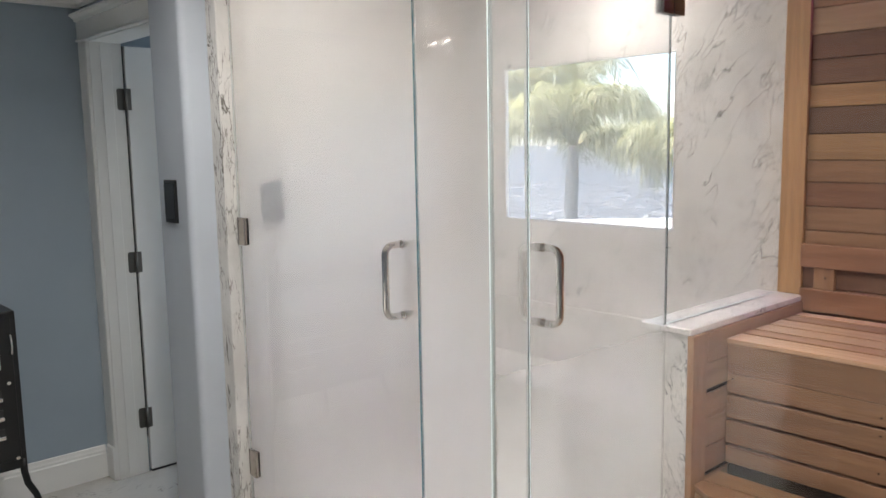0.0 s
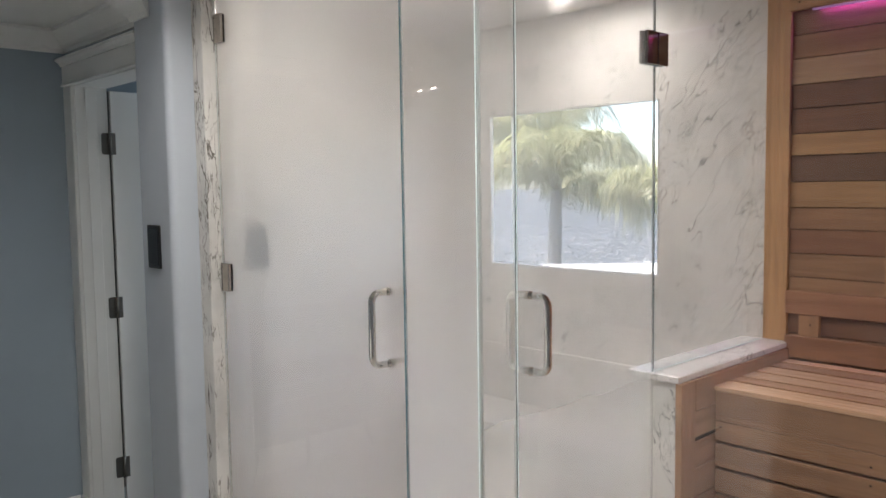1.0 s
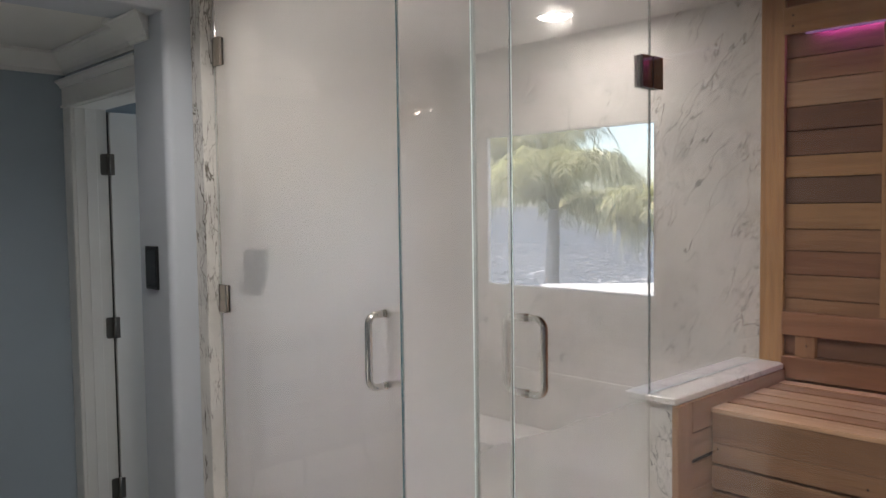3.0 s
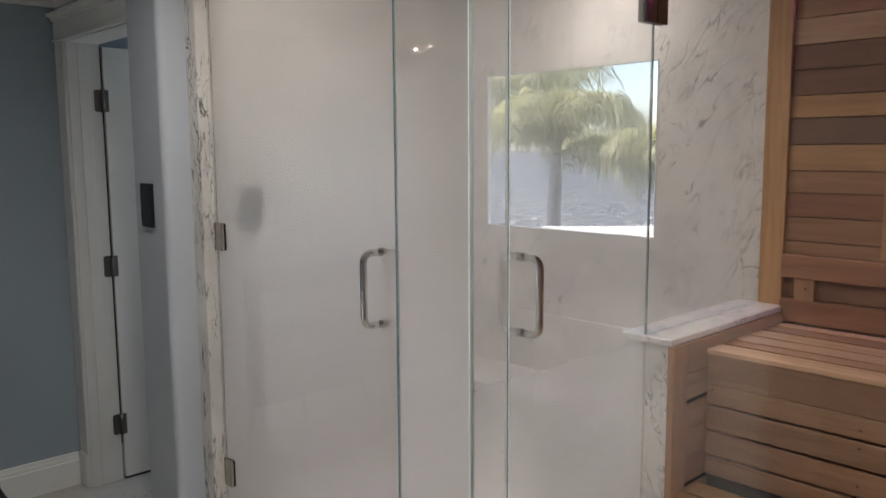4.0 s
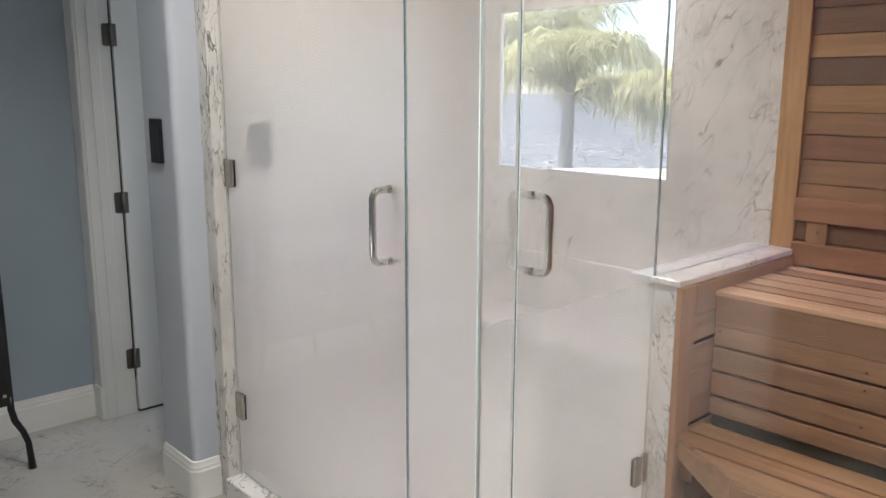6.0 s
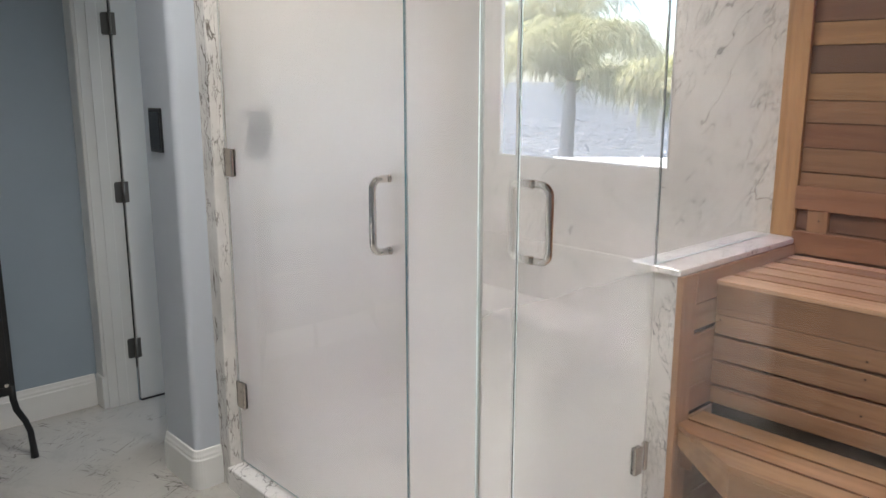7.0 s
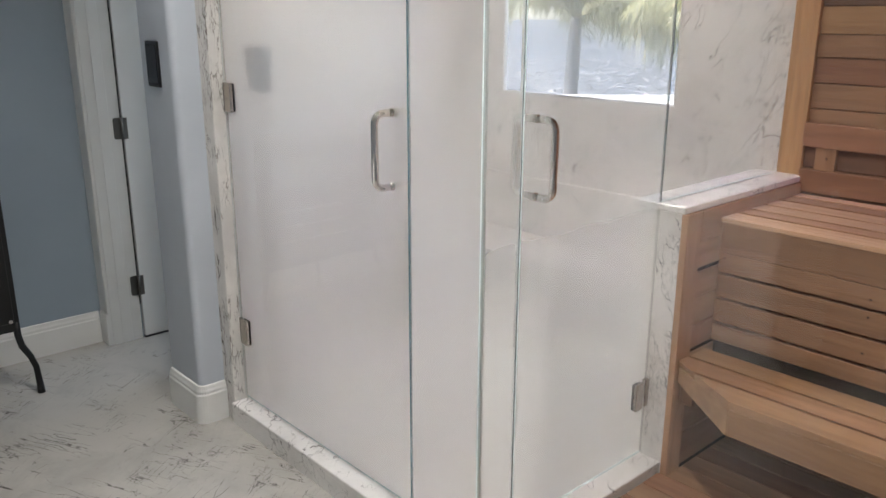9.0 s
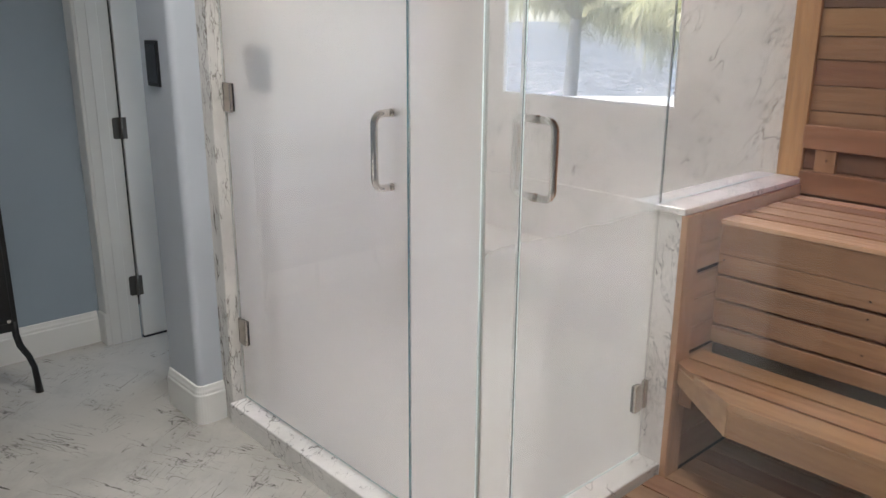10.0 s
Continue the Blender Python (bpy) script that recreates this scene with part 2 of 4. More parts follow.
def muted(c):
    grey = 0.3 * c[0] + 0.5 * c[1] + 0.2 * c[2]
    return tuple(v * 0.95 + grey * 0.05 for v in c)


CEDARS = {}
# "skirt" is darkened as shade; "light" carries the light on the upper seat
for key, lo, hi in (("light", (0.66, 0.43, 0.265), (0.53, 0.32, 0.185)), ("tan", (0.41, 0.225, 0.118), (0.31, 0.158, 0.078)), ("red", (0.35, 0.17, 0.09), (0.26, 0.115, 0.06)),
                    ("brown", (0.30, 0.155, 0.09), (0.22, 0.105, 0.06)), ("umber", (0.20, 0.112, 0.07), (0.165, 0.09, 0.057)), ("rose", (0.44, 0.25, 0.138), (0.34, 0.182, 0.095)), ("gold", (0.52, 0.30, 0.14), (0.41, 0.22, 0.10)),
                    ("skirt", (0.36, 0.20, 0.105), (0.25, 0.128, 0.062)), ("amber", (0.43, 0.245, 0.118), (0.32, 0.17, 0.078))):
    for ax in "xyz":
        CEDARS[key, ax] = cedar("cedar_%s_%s" % (key, ax), muted(lo), muted(hi), ax)
STEEL = metal("polished_steel", (0.74, 0.72, 0.69), 0.035)
NICKEL = metal("brushed_nickel", (0.50, 0.46, 0.42), 0.16)
SATIN = metal("satin_chrome", (0.50, 0.46, 0.43), 0.30)
MIRROR = metal("mirror_polished_dark_nickel", (0.34, 0.31, 0.30), 0.04)
PEWTER = metal("dark_pewter", (0.17, 0.16, 0.145), 0.4)
BLACK = plain("black_enamel", (0.006, 0.007, 0.008), 0.32)
DARK = plain("dark_plastic", (0.02, 0.022, 0.025), 0.2)
RUBBER = plain("dark_seal", (0.03, 0.03, 0.03), 0.6)
CONTROL = plain("control_panel_grey", (0.08, 0.10, 0.12), 0.3)
SEAL = plain("clear_grey_sealant", (0.55, 0.58, 0.57), 0.3)
# near-black timber: the shade in gaps and under benches is in its colour
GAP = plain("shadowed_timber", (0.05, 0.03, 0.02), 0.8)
CLEAR = clear_glass("clear_glass")
FOG_DOOR = glass("steamed_glass_heavy", 0.42, 0.42, 0.3, 1.9, 0.28, 1.0, 1.13, 0.0, False)
DOOR_FACE = bending_face("door_outer_face", 1.13)
FOG_STRIP = glass("steamed_glass_medium", 0.90, 0.13, 0.6, 1.9, 1.0, 0.17, 1.025, 0.10, True, 0.34)
FOG_RIGHT = glass("steamed_glass_light", 0.84, 0.07, 0.50, 1.06, 1.0, 0.13, 1.025, 0.10)
FOG_OUTER = glass("faint_outer_film", 0.235, 0.235, 0.0, 1.0, 0.9, 0.0)
THIN_FACE = glass("thin_outer_film", 0.02, 0.02, 0.0, 1.0, 0.9, 0.02)
FOG_SIDE = glass("steamed_glass_thin", 0.07, 0.05, 0.9, 1.3, 0.9, 0.05)


def glass_edge(name, color, see):
    """A polished edge of the glass: partly seen through, partly tinted."""
    mat, nt, bsdf = material(name)
    bsdf.inputs["Base Color"].default_value = (*color, 1)
    bsdf.inputs["Roughness"].default_value = 0.1
    tr = node(nt, "ShaderNodeBsdfTransparent")
    tr.inputs["Color"].default_value = (0.85, 0.95, 0.95, 1)
    mx = nt.nodes.new("ShaderNodeMixShader")
    mx.inputs[0].default_value = see
    nt.links.new(bsdf.outputs[0], mx.inputs[1])
    nt.links.new(tr.outputs[0], mx.inputs[2])
    nt.links.new(mx.outputs[0], nt.nodes["Material Output"].inputs["Surface"])
    return mat


EDGE = glass_edge("polished_glass_edge", (0.72, 0.85, 0.87), 0.28)
EDGE_BRIGHT, ent, ebsdf = material("bright_bevelled_glass_edge")
ebsdf.inputs["Base Color"].default_value = (0.90, 0.96, 0.965, 1)
ebsdf.inputs["Roughness"].default_value = 0.1
through_light = node(ent, "ShaderNodeBsdfTranslucent")
through_light.inputs["Color"].default_value = (0.92, 0.985, 0.99, 1)
ent.links.new(mix_shader(ent, 0.88, ebsdf, through_light).outputs[0], ent.nodes["Material Output"].inputs["Surface"])
EDGE_FINE = glass_edge("thin_green_glass_edge", (0.015, 0.06, 0.07), 0.12)
EDGE_DEEP = glass_edge("deep_green_glass_edge", (0.015, 0.11, 0.15), 0.05)
LIGHT_ON = glow("lamp_lens", (1.0, 0.95, 0.89), 6.0)
LED_ON = glow("purple_led", (0.55, 0.07, 0.85), 0.05)


# ---------------------------------------------------------------- mesh helpers
def box(bm, x0, x1, y0, y1, z0, z1, bev=0.0, seg=1):
    vs = [bm.verts.new((x, y, z)) for x in (x0, x1) for y in (y0, y1) for z in (z0, z1)]
    fs = [bm.faces.new([vs[k] for k in q]) for q in ((0, 1, 3, 2), (4, 6, 7, 5), (0, 4, 5, 1), (2, 3, 7, 6), (0, 2, 6, 4), (1, 5, 7, 3))]
    if bev > 0:
        es = {e for f in fs for e in f.edges}
        bmesh.ops.bevel(bm, geom=list(es), offset=bev, segments=seg, affect="EDGES", profile=0.6)
    return vs


def prism(bm, outline, to3d, a, b):
    """Extrudes a closed outline of (u, v) from a to b; to3d(u, v, w) gives the place."""
    lo = [bm.verts.new(to3d(u, v, a)) for u, v in outline]
    hi = [bm.verts.new(to3d(u, v, b)) for u, v in outline]
    n = len(outline)
    bm.faces.new(lo)
    bm.faces.new(hi[::-1])
    for k in range(n):
        bm.faces.new((lo[k], lo[(k + 1) % n], hi[(k + 1) % n], hi[k]))
    bmesh.ops.recalc_face_normals(bm, faces=bm.faces)


def tube(bm, pts, radius, seg=12, cap=True):
    """A round tube along points; radius is a number or a list."""
    pts = [Vector(p) for p in pts]
    rad = radius if isinstance(radius, (list, tuple)) else [radius] * len(pts)
    rings, side = [], None
    for k, p in enumerate(pts):
        d = (pts[min(k + 1, len(pts) - 1)] - pts[max(k - 1, 0)]).normalized()
        if side is None:
            side = d.orthogonal().normalized()
        side = (side - d * side.dot(d)).normalized()
        up = d.cross(side)
        rings.append([bm.verts.new(p + (side * math.cos(a) + up * math.sin(a)) * rad[k]) for a in (2 * math.pi * j / seg for j in range(seg))])
    for r0, r1 in zip(rings, rings[1:]):
        for j in range(seg):
            f = bm.faces.new((r0[j], r0[(j + 1) % seg], r1[(j + 1) % seg], r1[j]))
            f.smooth = True
    if cap:
        bm.faces.new(rings[0][::-1])
        bm.faces.new(rings[-1])


def lathe(bm, profile, centre, seg=24, axis="z"):
    """Turns a profile of (radius, height) round an axis."""
    c = Vector(centre)
    rings = []
    for r, h in profile:
        ring = []
        for j in range(seg):
            a = 2 * math.pi * j / seg
            u, v = r * math.cos(a), r * math.sin(a)
            ring.append(bm.verts.new(c + Vector({"z": (u, v, h), "x": (h, u, v), "y": (u, h, v)}[axis])))
        rings.append(ring)
    for r0, r1 in zip(rings, rings[1:]):
        for j in range(seg):
            f = bm.faces.new((r0[j], r0[(j + 1) % seg], r1[(j + 1) % seg], r1[j]))
            f.smooth = True
    bm.faces.new(rings[0][::-1])
    bm.faces.new(rings[-1])
    bmesh.ops.recalc_face_normals(bm, faces=bm.faces)


def part(name, bm, mat, parent=None, label=""):
    for e in bm.edges:
        if len(e.link_faces) == 2 and e.calc_face_angle(0.0) > 0.6:
            e.smooth = False
    me = bpy.data.meshes.new(name)
    bm.to_mesh(me)
    bm.free()
    me.materials.append(mat)
    ob = new(name, me)
    if parent:
        ob.parent = parent
    if label:
        ob["label"] = label
    return ob


def block(name, dims, mat, parent=None, bev=0.0, seg=1, label=""):
    bm = bmesh.new()
    box(bm, *dims, bev, seg)
    return part(name, bm, mat, parent, label)


def thing(name, at, label, category, group="", kind=""):
    ob = new(name)
    ob.empty_display_size = 0.05
    ob.location = at
    tagged(ob, label, category, group, kind)
    return ob


def here(ob, parent):
    """Keeps a part that was built in world coordinates where it is, under a thing that stands elsewhere."""
    ob.parent = parent
    ob.matrix_parent_inverse = Matrix.Translation(parent.location).inverted()
    return ob


def setting(ob, label="", category=""):
    return tagged(ob, label, category, kind="structure")


# ---------------------------------------------------------------- the shell
FL = -0.03           # finished floor
D = 1.612            # back wall of shower and sauna
CEIL = 2.383          # ceiling over shower and sauna
setting(block("floor", (-2.64, 3.5, -3.4, 0.0, FL - 0.12, FL), MARBLE_FLOOR), "white marble floor with dark grey veins", "floor")
setting(block("shower_floor", (-1.80, 0.075, 0.0, D + 0.02, FL - 0.12, FL + 0.015), MARBLE_WALL), "white marble shower floor behind a raised curb", "floor")
setting(block("sauna_subfloor", (0.075, 1.75, 0.0, D + 0.02, FL - 0.12, FL - 0.002), GAP), "floor below the wooden sauna deck, its shade put into the dark colour", "floor")

# back wall with the window opening
WX0, WX1, WZ0, WZ1 = -1.465, -0.468, 1.174, 1.944
wall = thing("wall_back", (-0.85, D, 0), "white veined marble shower wall with a window opening", "wall", kind="structure")
for dims in ((-1.95, WX0, D, D + 0.03, FL, CEIL), (WX1, 0.0, D, D + 0.03, FL, CEIL), (WX0, WX1, D, D + 0.03, FL, WZ0), (WX0, WX1, D, D + 0.03, WZ1, CEIL)):
    here(block("marble_slab", dims, MARBLE_WALL), wall)
for dims in ((-1.95, WX0 - 0.22, D + 0.031, D + 0.16, FL, CEIL), (WX1 + 0.05, 0.0, D + 0.031, D + 0.16, FL, CEIL), (WX0 - 0.22, WX1 + 0.05, D + 0.031, D + 0.16, FL, WZ0 - 0.12), (WX0 - 0.22, WX1 + 0.05, D + 0.031, D + 0.16, WZ1 + 0.05, CEIL)):
    here(block("outer_wall", dims, CEILING), wall)
here(block("lower_slab", (-1.80, -0.081, D - 0.014, D, FL + 0.015, 0.765), MARBLE_WALL, None, 0.003), wall)
setting(block("wall_left", (-1.95, -1.80, 0.185, D, FL, CEIL), MARBLE_WALL), "white veined marble wall inside the shower", "wall")
setting(block("wall_return", (-1.95, -1.313, 0.06, 0.185, FL, CEIL), MARBLE_WALL), "marble return wall beside the shower door", "wall")
setting(block("ceiling_shower", (-1.95, 0.075, 0.0, D + 0.16, CEIL, CEIL + 0.1), MARBLE_WALL), "pale marble shower ceiling with recessed lamps", "ceiling")
setting(block("ceiling_sauna", (0.075, 1.87, 0.0, D + 0.16, CEIL, CEIL + 0.1), CEDARS["red", "x"]), "cedar ceiling of the sauna", "ceiling")
setting(block("wall_sauna_back", (0.0, 1.87, D + 0.024, D + 0.16, FL, CEIL), GAP), "backing behind the cedar boards, its shade put into the dark colour", "wall")
setting(block("wall_sauna_side", (1.75, 1.87, 0.0, D + 0.024, FL, CEIL), CEDARS["red", "y"]), "cedar side wall of the sauna", "wall")

# bathroom and alcove walls
XA, YD = -2.530, -0.114     # faces of the alcove wall and of the door wall
px0, px1, py0, py1 = -1.647, -1.388, -0.159, 0.06     # the wall end beside the shower
MAINZ = 2.483
setting(block("ceiling_main", (px0, 3.62, -3.52, 0.0, MAINZ, MAINZ + 0.1), CEILING), "white painted ceiling", "ceiling")
ALC = 2.312
setting(block("ceiling_alcove", (-2.64, px0, -2.4, 0.0, ALC, ALC + 0.1), CEILING), "white painted lower ceiling of the alcove", "ceiling")
setting(block("wall_alcove", (-2.64, XA, -2.4, YD, FL, ALC), SHADED_BLUE), "blue painted wall, coloured darker as shaded", "wall")
setting(block("wall_alcove_end", (-2.64, px0, -2.52, -2.4, FL, ALC), SHADED_BLUE), "blue painted wall, coloured darker as shaded", "wall")
# door wall of the alcove with its opening
OX0, OX1, OZ = -2.425, -1.673, 2.060
dw = thing("wall_door", (-2.1, -0.08, 0), "blue painted wall, coloured darker as shaded, with a cased door opening", "wall", kind="structure")
for dims in ((-2.64, OX0 - 0.012, YD, 0.06, FL, ALC), (OX1, px0, YD, 0.06, FL, ALC), (OX0 - 0.012, OX1, YD, 0.06, OZ + 0.012, ALC)):
    here(block("wall_panel", dims, SHADED_BLUE), dw)
setting(block("wall_next_room_side", (-2.64, -2.52, 0.06, 1.72, FL, ALC), SHADED_BLUE), "blue painted wall of the next room", "wall")
nw = thing("wall_next_room_end", (-2.3, 1.72, 0), "blue painted wall of the next room with a window opening", "wall", kind="structure")
for dims in ((-2.64, -1.95, 1.72, 1.82, FL, 0.93), (-2.64, -1.95, 1.72, 1.82, 1.97, ALC), (-2.64, -2.49, 1.72, 1.82, 0.93, 1.97), (-2.01, -1.95, 1.72, 1.82, 0.93, 1.97)):
    here(block("wall_panel", dims, SHADED_BLUE), nw)
setting(block("ceiling_next_room", (-2.64, -1.95, 0.0, 1.82, ALC, ALC + 0.1), CEILING), "white ceiling of the next room", "ceiling")
setting(block("floor_next_room", (-2.64, -1.95, 0.0, 1.82, FL - 0.12, FL), MARBLE_FLOOR), "white marble floor of the next room", "floor")

# pilaster with a bullnose corner
bm = bmesh.new()
R = 0.024
pil = [(px0, py0)] + [(px1 - R + R * math.sin(a), py0 + R - R * math.cos(a)) for a in (math.pi / 2 * k / 8 for k in range(9))] + [(px1, py1), (px0, py1)]
prism(bm, pil, lambda u, v, w: (u, v, w), FL, MAINZ)
for f in bm.faces:
    f.smooth = abs(f.normal.z) < 0.5 and f.calc_area() < 0.05
setting(part("wall_pilaster", bm, LIT_BLUE), "blue painted wall end, coloured paler as lit, with a rounded corner", "wall")
# header over the alcove, its lower corner rounded, and the wall beyond
bm = bmesh.new()
box(bm, px0 + 0.001, px1 - 0.0015, -2.4, py0 + 0.034, 2.302, MAINZ, 0.012, 3)
setting(part("wall_header", bm, LIT_BLUE), "blue painted header over the alcove, coloured paler as lit", "wall")
setting(block("wall_side", (px0, px1, -3.4, -2.4, FL, MAINZ), LIT_BLUE), "blue painted wall, coloured paler as lit", "wall")
# walls behind the camera
setting(block("wall_rear", (px0, 3.62, -3.52, -3.4, FL, MAINZ), LIT_BLUE), "blue painted wall, coloured paler as lit", "wall")
setting(block("wall_east", (3.5, 3.62, -3.4, 0.0, FL, MAINZ), LIT_BLUE), "blue painted wall, coloured paler as lit", "wall")
setting(block("wall_sauna_front", (1.75, 3.62, 0.0, 0.12, FL, MAINZ), LIT_BLUE), "blue painted wall beside the sauna, coloured paler as lit", "wall")
setting(block("wall_over_glass", (px1, 1.75, 0.01, 0.08, CEIL + 0.102, MAINZ + 0.1), LIT_BLUE), "blue wall above the glass, coloured paler as lit", "wall")


def rect_frame(name, x0, x1, z0, z1, y0, y1, w, mat, parent):
    """Four mitre-like bars of a window or door frame in a wall that runs along x."""
    for dims in ((x0, x1, y0, y1, z0, z0 + w), (x0, x1, y0, y1, z1 - w, z1), (x0, x0 + w, y0, y1, z0 + w, z1 - w), (x1 - w, x1, y0, y1, z0 + w, z1 - w)):
        here(block(name, dims, mat, None, 0.003), parent)


win = thing("window_1", (-1.0, D + 0.12, WZ0), "white framed fixed window with a view of palms", "window", kind="structure")
rect_frame("window_frame", WX0 + 0.002, WX1 - 0.002, WZ0 + 0.002, WZ1 - 0.002, D - 0.002, D + 0.016, 0.007, WHITE, win)
pane = here(block("pane", (WX0 + 0.006, WX1 - 0.006, D + 0.004, D + 0.010, WZ0 + 0.006, WZ1 - 0.006), CLEAR), win)
pane.visible_shadow = False
pane.data.materials.append(misted_glass("misted_window_face", 0.08))
for f in pane.data.polygons:
    f.material_index = 1 if f.normal.y < -0.5 else 0
here(block("outer_sill", (WX0 - 0.27, WX1 + 0.1, D + 0.162, D + 0.20, WZ0 - 0.17, WZ0 - 0.125), WHITE, None, 0.004), win)
# ---- trim: crown mouldings, baseboards, casing
CROWN = [(0, 0), (0.012, 0), (0.016, 0.018), (0.030, 0.030), (0.048, 0.052), (0.066, 0.070), (0.074, 0.078), (0.084, 0.081), (0.084, 0.095), (0, 0.095)]
BASE = [(0, 0), (0.017, 0), (0.017, 0.120), (0.013, 0.126), (0.013, 0.136), (0.009, 0.145), (0.006, 0.158), (0.0, 0.161)]


def trim(name, outline, to3d, a, b, mat=None, label="", category="trim"):
    bm = bmesh.new()
    prism(bm, outline, to3d, a, b)
    return setting(part(name, bm, mat or WHITE), label, category)


ZC = ALC - 0.095
trim("trim_crown_alcove", CROWN, lambda u, v, w: (XA + u, w, ZC + v), -2.4, YD, None, "white crown moulding on the blue wall")
trim("trim_crown_door", CROWN, lambda u, v, w: (w, YD - u, ZC + v), XA, px0, None, "white crown moulding above the door")
trim("trim_crown_pilaster", CROWN, lambda u, v, w: (w + u if w > px0 else w - u, py0 - u, ZC + v), px0 - 0.001, -1.512, None, "white crown moulding end against the header")
trim("trim_crown_pilaster_side", CROWN, lambda u, v, w: (px0 - u, w - u if w < YD else w, ZC + v), py0 + 0.001, YD, None, "white crown moulding return")
trim("trim_crown_main", CROWN, lambda u, v, w: (px1 + u, w + u if w > -1 else w, MAINZ - 0.095 + v), -3.4, -0.135, None, "white crown moulding of the bathroom")
trim("baseboard_alcove", BASE, lambda u, v, w: (XA + u, w, FL + v), -2.4, YD - 0.03, None, "white moulded baseboard", "baseboard")
bm = bmesh.new()
rings = []
corner = [(math.sin(a), -math.cos(a)) for a in (math.pi / 2 * k / 6 for k in range(7))]
for u, v in BASE:
    ring = [(px0, py0 - u)] + [(px1 - R + (R + u) * cx, py0 + R + (R + u) * cy) for cx, cy in corner] + [(px1 + u, -0.0565)]
    rings.append([bm.verts.new((x, y, FL + v)) for x, y in ring])
for r0, r1 in zip(rings, rings[1:]):
    for j in range(len(r0) - 1):
        bm.faces.new((r0[j], r0[j + 1], r1[j + 1], r1[j]))
setting(part("baseboard_pilaster", bm, WHITE), "white moulded baseboard round the wall end", "baseboard")

CX = XA + 0.001
cas = thing("door_casing", (CX, YD, 0), "white painted door casing with a moulded cap", "casing", kind="structure")
here(block("side_casing", (CX, OX0 - 0.006, YD - 0.020, YD, FL, OZ + 0.004), WHITE, None, 0.004), cas)
here(block("plinth", (CX + 0.013, OX0 - 0.004, YD - 0.030, YD, FL, FL + 0.165), WHITE, None, 0.004), cas)
here(block("head_casing", (CX, px0 - 0.002, YD - 0.022, YD, OZ + 0.016, OZ + 0.095), WHITE, None, 0.003), cas)
here(block("bead", (CX, px0 - 0.002, YD - 0.030, YD, OZ + 0.004, OZ + 0.016), WHITE, None, 0.004), cas)
bm = bmesh.new()
prism(bm, [(0, 0), (0.028, 0), (0.033, 0.012), (0.044, 0.022), (0.050, 0.024), (0.050, 0.034), (0, 0.034)], lambda u, v, w: (w, YD - u, OZ + 0.095 + v), CX - 0.0005, px0 - 0.002)
here(part("cap", bm, WHITE), cas)
JY = 0.028     # hinge line
here(block("jamb", (OX0 - 0.012, OX0, YD - 0.004, JY - 0.002, FL, OZ), WHITE), cas)
here(block("stop", (OX0, OX0 + 0.004, YD + 0.04, YD + 0.090, FL, OZ), WHITE, None, 0.002), cas)
here(block("head_jamb", (OX0 - 0.012, OX1, YD - 0.004, JY, OZ, OZ + 0.012), WHITE), cas)

door = thing("door_1", (OX0, JY, 0), "white painted door standing open into the next room", "door", kind="structure")
here(block("leaf", (OX0 - 0.030, OX0 + 0.010, JY + 0.008, JY + 0.75, FL + 0.012, OZ - 0.012), WHITE, None, 0.002), door)
for hz in (1.803, 1.029, 0.252):
    bm = bmesh.new()
    arc = [(0.010 * math.cos(a), 0.010 * math.sin(a)) for a in (math.pi / 2 * k / 4 for k in range(5))]
    plate = [(JY - 0.003, hz - 0.05), (JY - 0.003, hz + 0.05)] + [(JY - 0.026 - cy, hz + 0.04 + cx) for cx, cy in arc] + [(JY - 0.026 - cx, hz - 0.04 - cy) for cx, cy in arc]
    prism(bm, plate, lambda u, v, w: (w, u, v), OX0, OX0 + 0.003)
    hinge = here(part("hinge", bm, PEWTER, None, "dark pewter butt hinge"), door)
    here(block("hinge_leaf", (OX0 + 0.010, OX0 + 0.0135, JY + 0.006, JY + 0.026, hz - 0.05, hz + 0.05), PEWTER, None, 0.001), hinge)
    bm = bmesh.new()
    tube(bm, [(OX0 + 0.010, JY + 0.001, hz - 0.052), (OX0 + 0.010, JY + 0.001, hz + 0.052)], 0.0075, 10)
    here(part("hinge_pin", bm, PEWTER), hinge)
here(block("gap_seal", (OX0 - 0.030, OX0 - 0.004, JY - 0.001, JY + 0.007, 0.15, OZ - 0.012), RUBBER), door)
here(block("sweep", (OX0 - 0.028, OX0 + 0.008, JY + 0.010, JY + 0.75, FL + 0.001, FL + 0.012), RUBBER, None, 0.0, 1, "dark door sweep"), door)

# thermostat-like touch panel on the pilaster
sw = thing("wall_control", (-1.536, py0, 1.366), "slim black touch control panel on the blue wall", "control panel")
here(block("back_plate", (-1.587, -1.483, py0 - 0.009, py0 - 0.0005, 1.286, 1.450), BLACK, None, 0.004, 2), sw)
here(block("screen", (-1.580, -1.490, py0 - 0.012, py0 - 0.009, 1.300, 1.436), DARK, None, 0.002), sw)

# ---------------------------------------------------------------- shower: jamb, curb, knee wall
setting(block("shower_jamb", (-1.390, -1.312, -0.056, 0.06, FL, MAINZ), MARBLE_JAMB, None, 0.003), "white marble door jamb with dark brown-grey veins", "jamb")
CZ = 0.061
KY = 0.814
curb = thing("shower_curb", (-0.6, 0.0, 0), "white marble shower curb with grey veins", "curb", kind="structure")
here(block("front_curb", (-1.312, 0.078, -0.068, 0.06, FL, CZ - 0.02), MARBLE_CURB), curb)
here(block("front_cap", (-1.312, 0.080, -0.070, 0.062, CZ - 0.02, CZ), MARBLE_CURB, None, 0.003), curb)
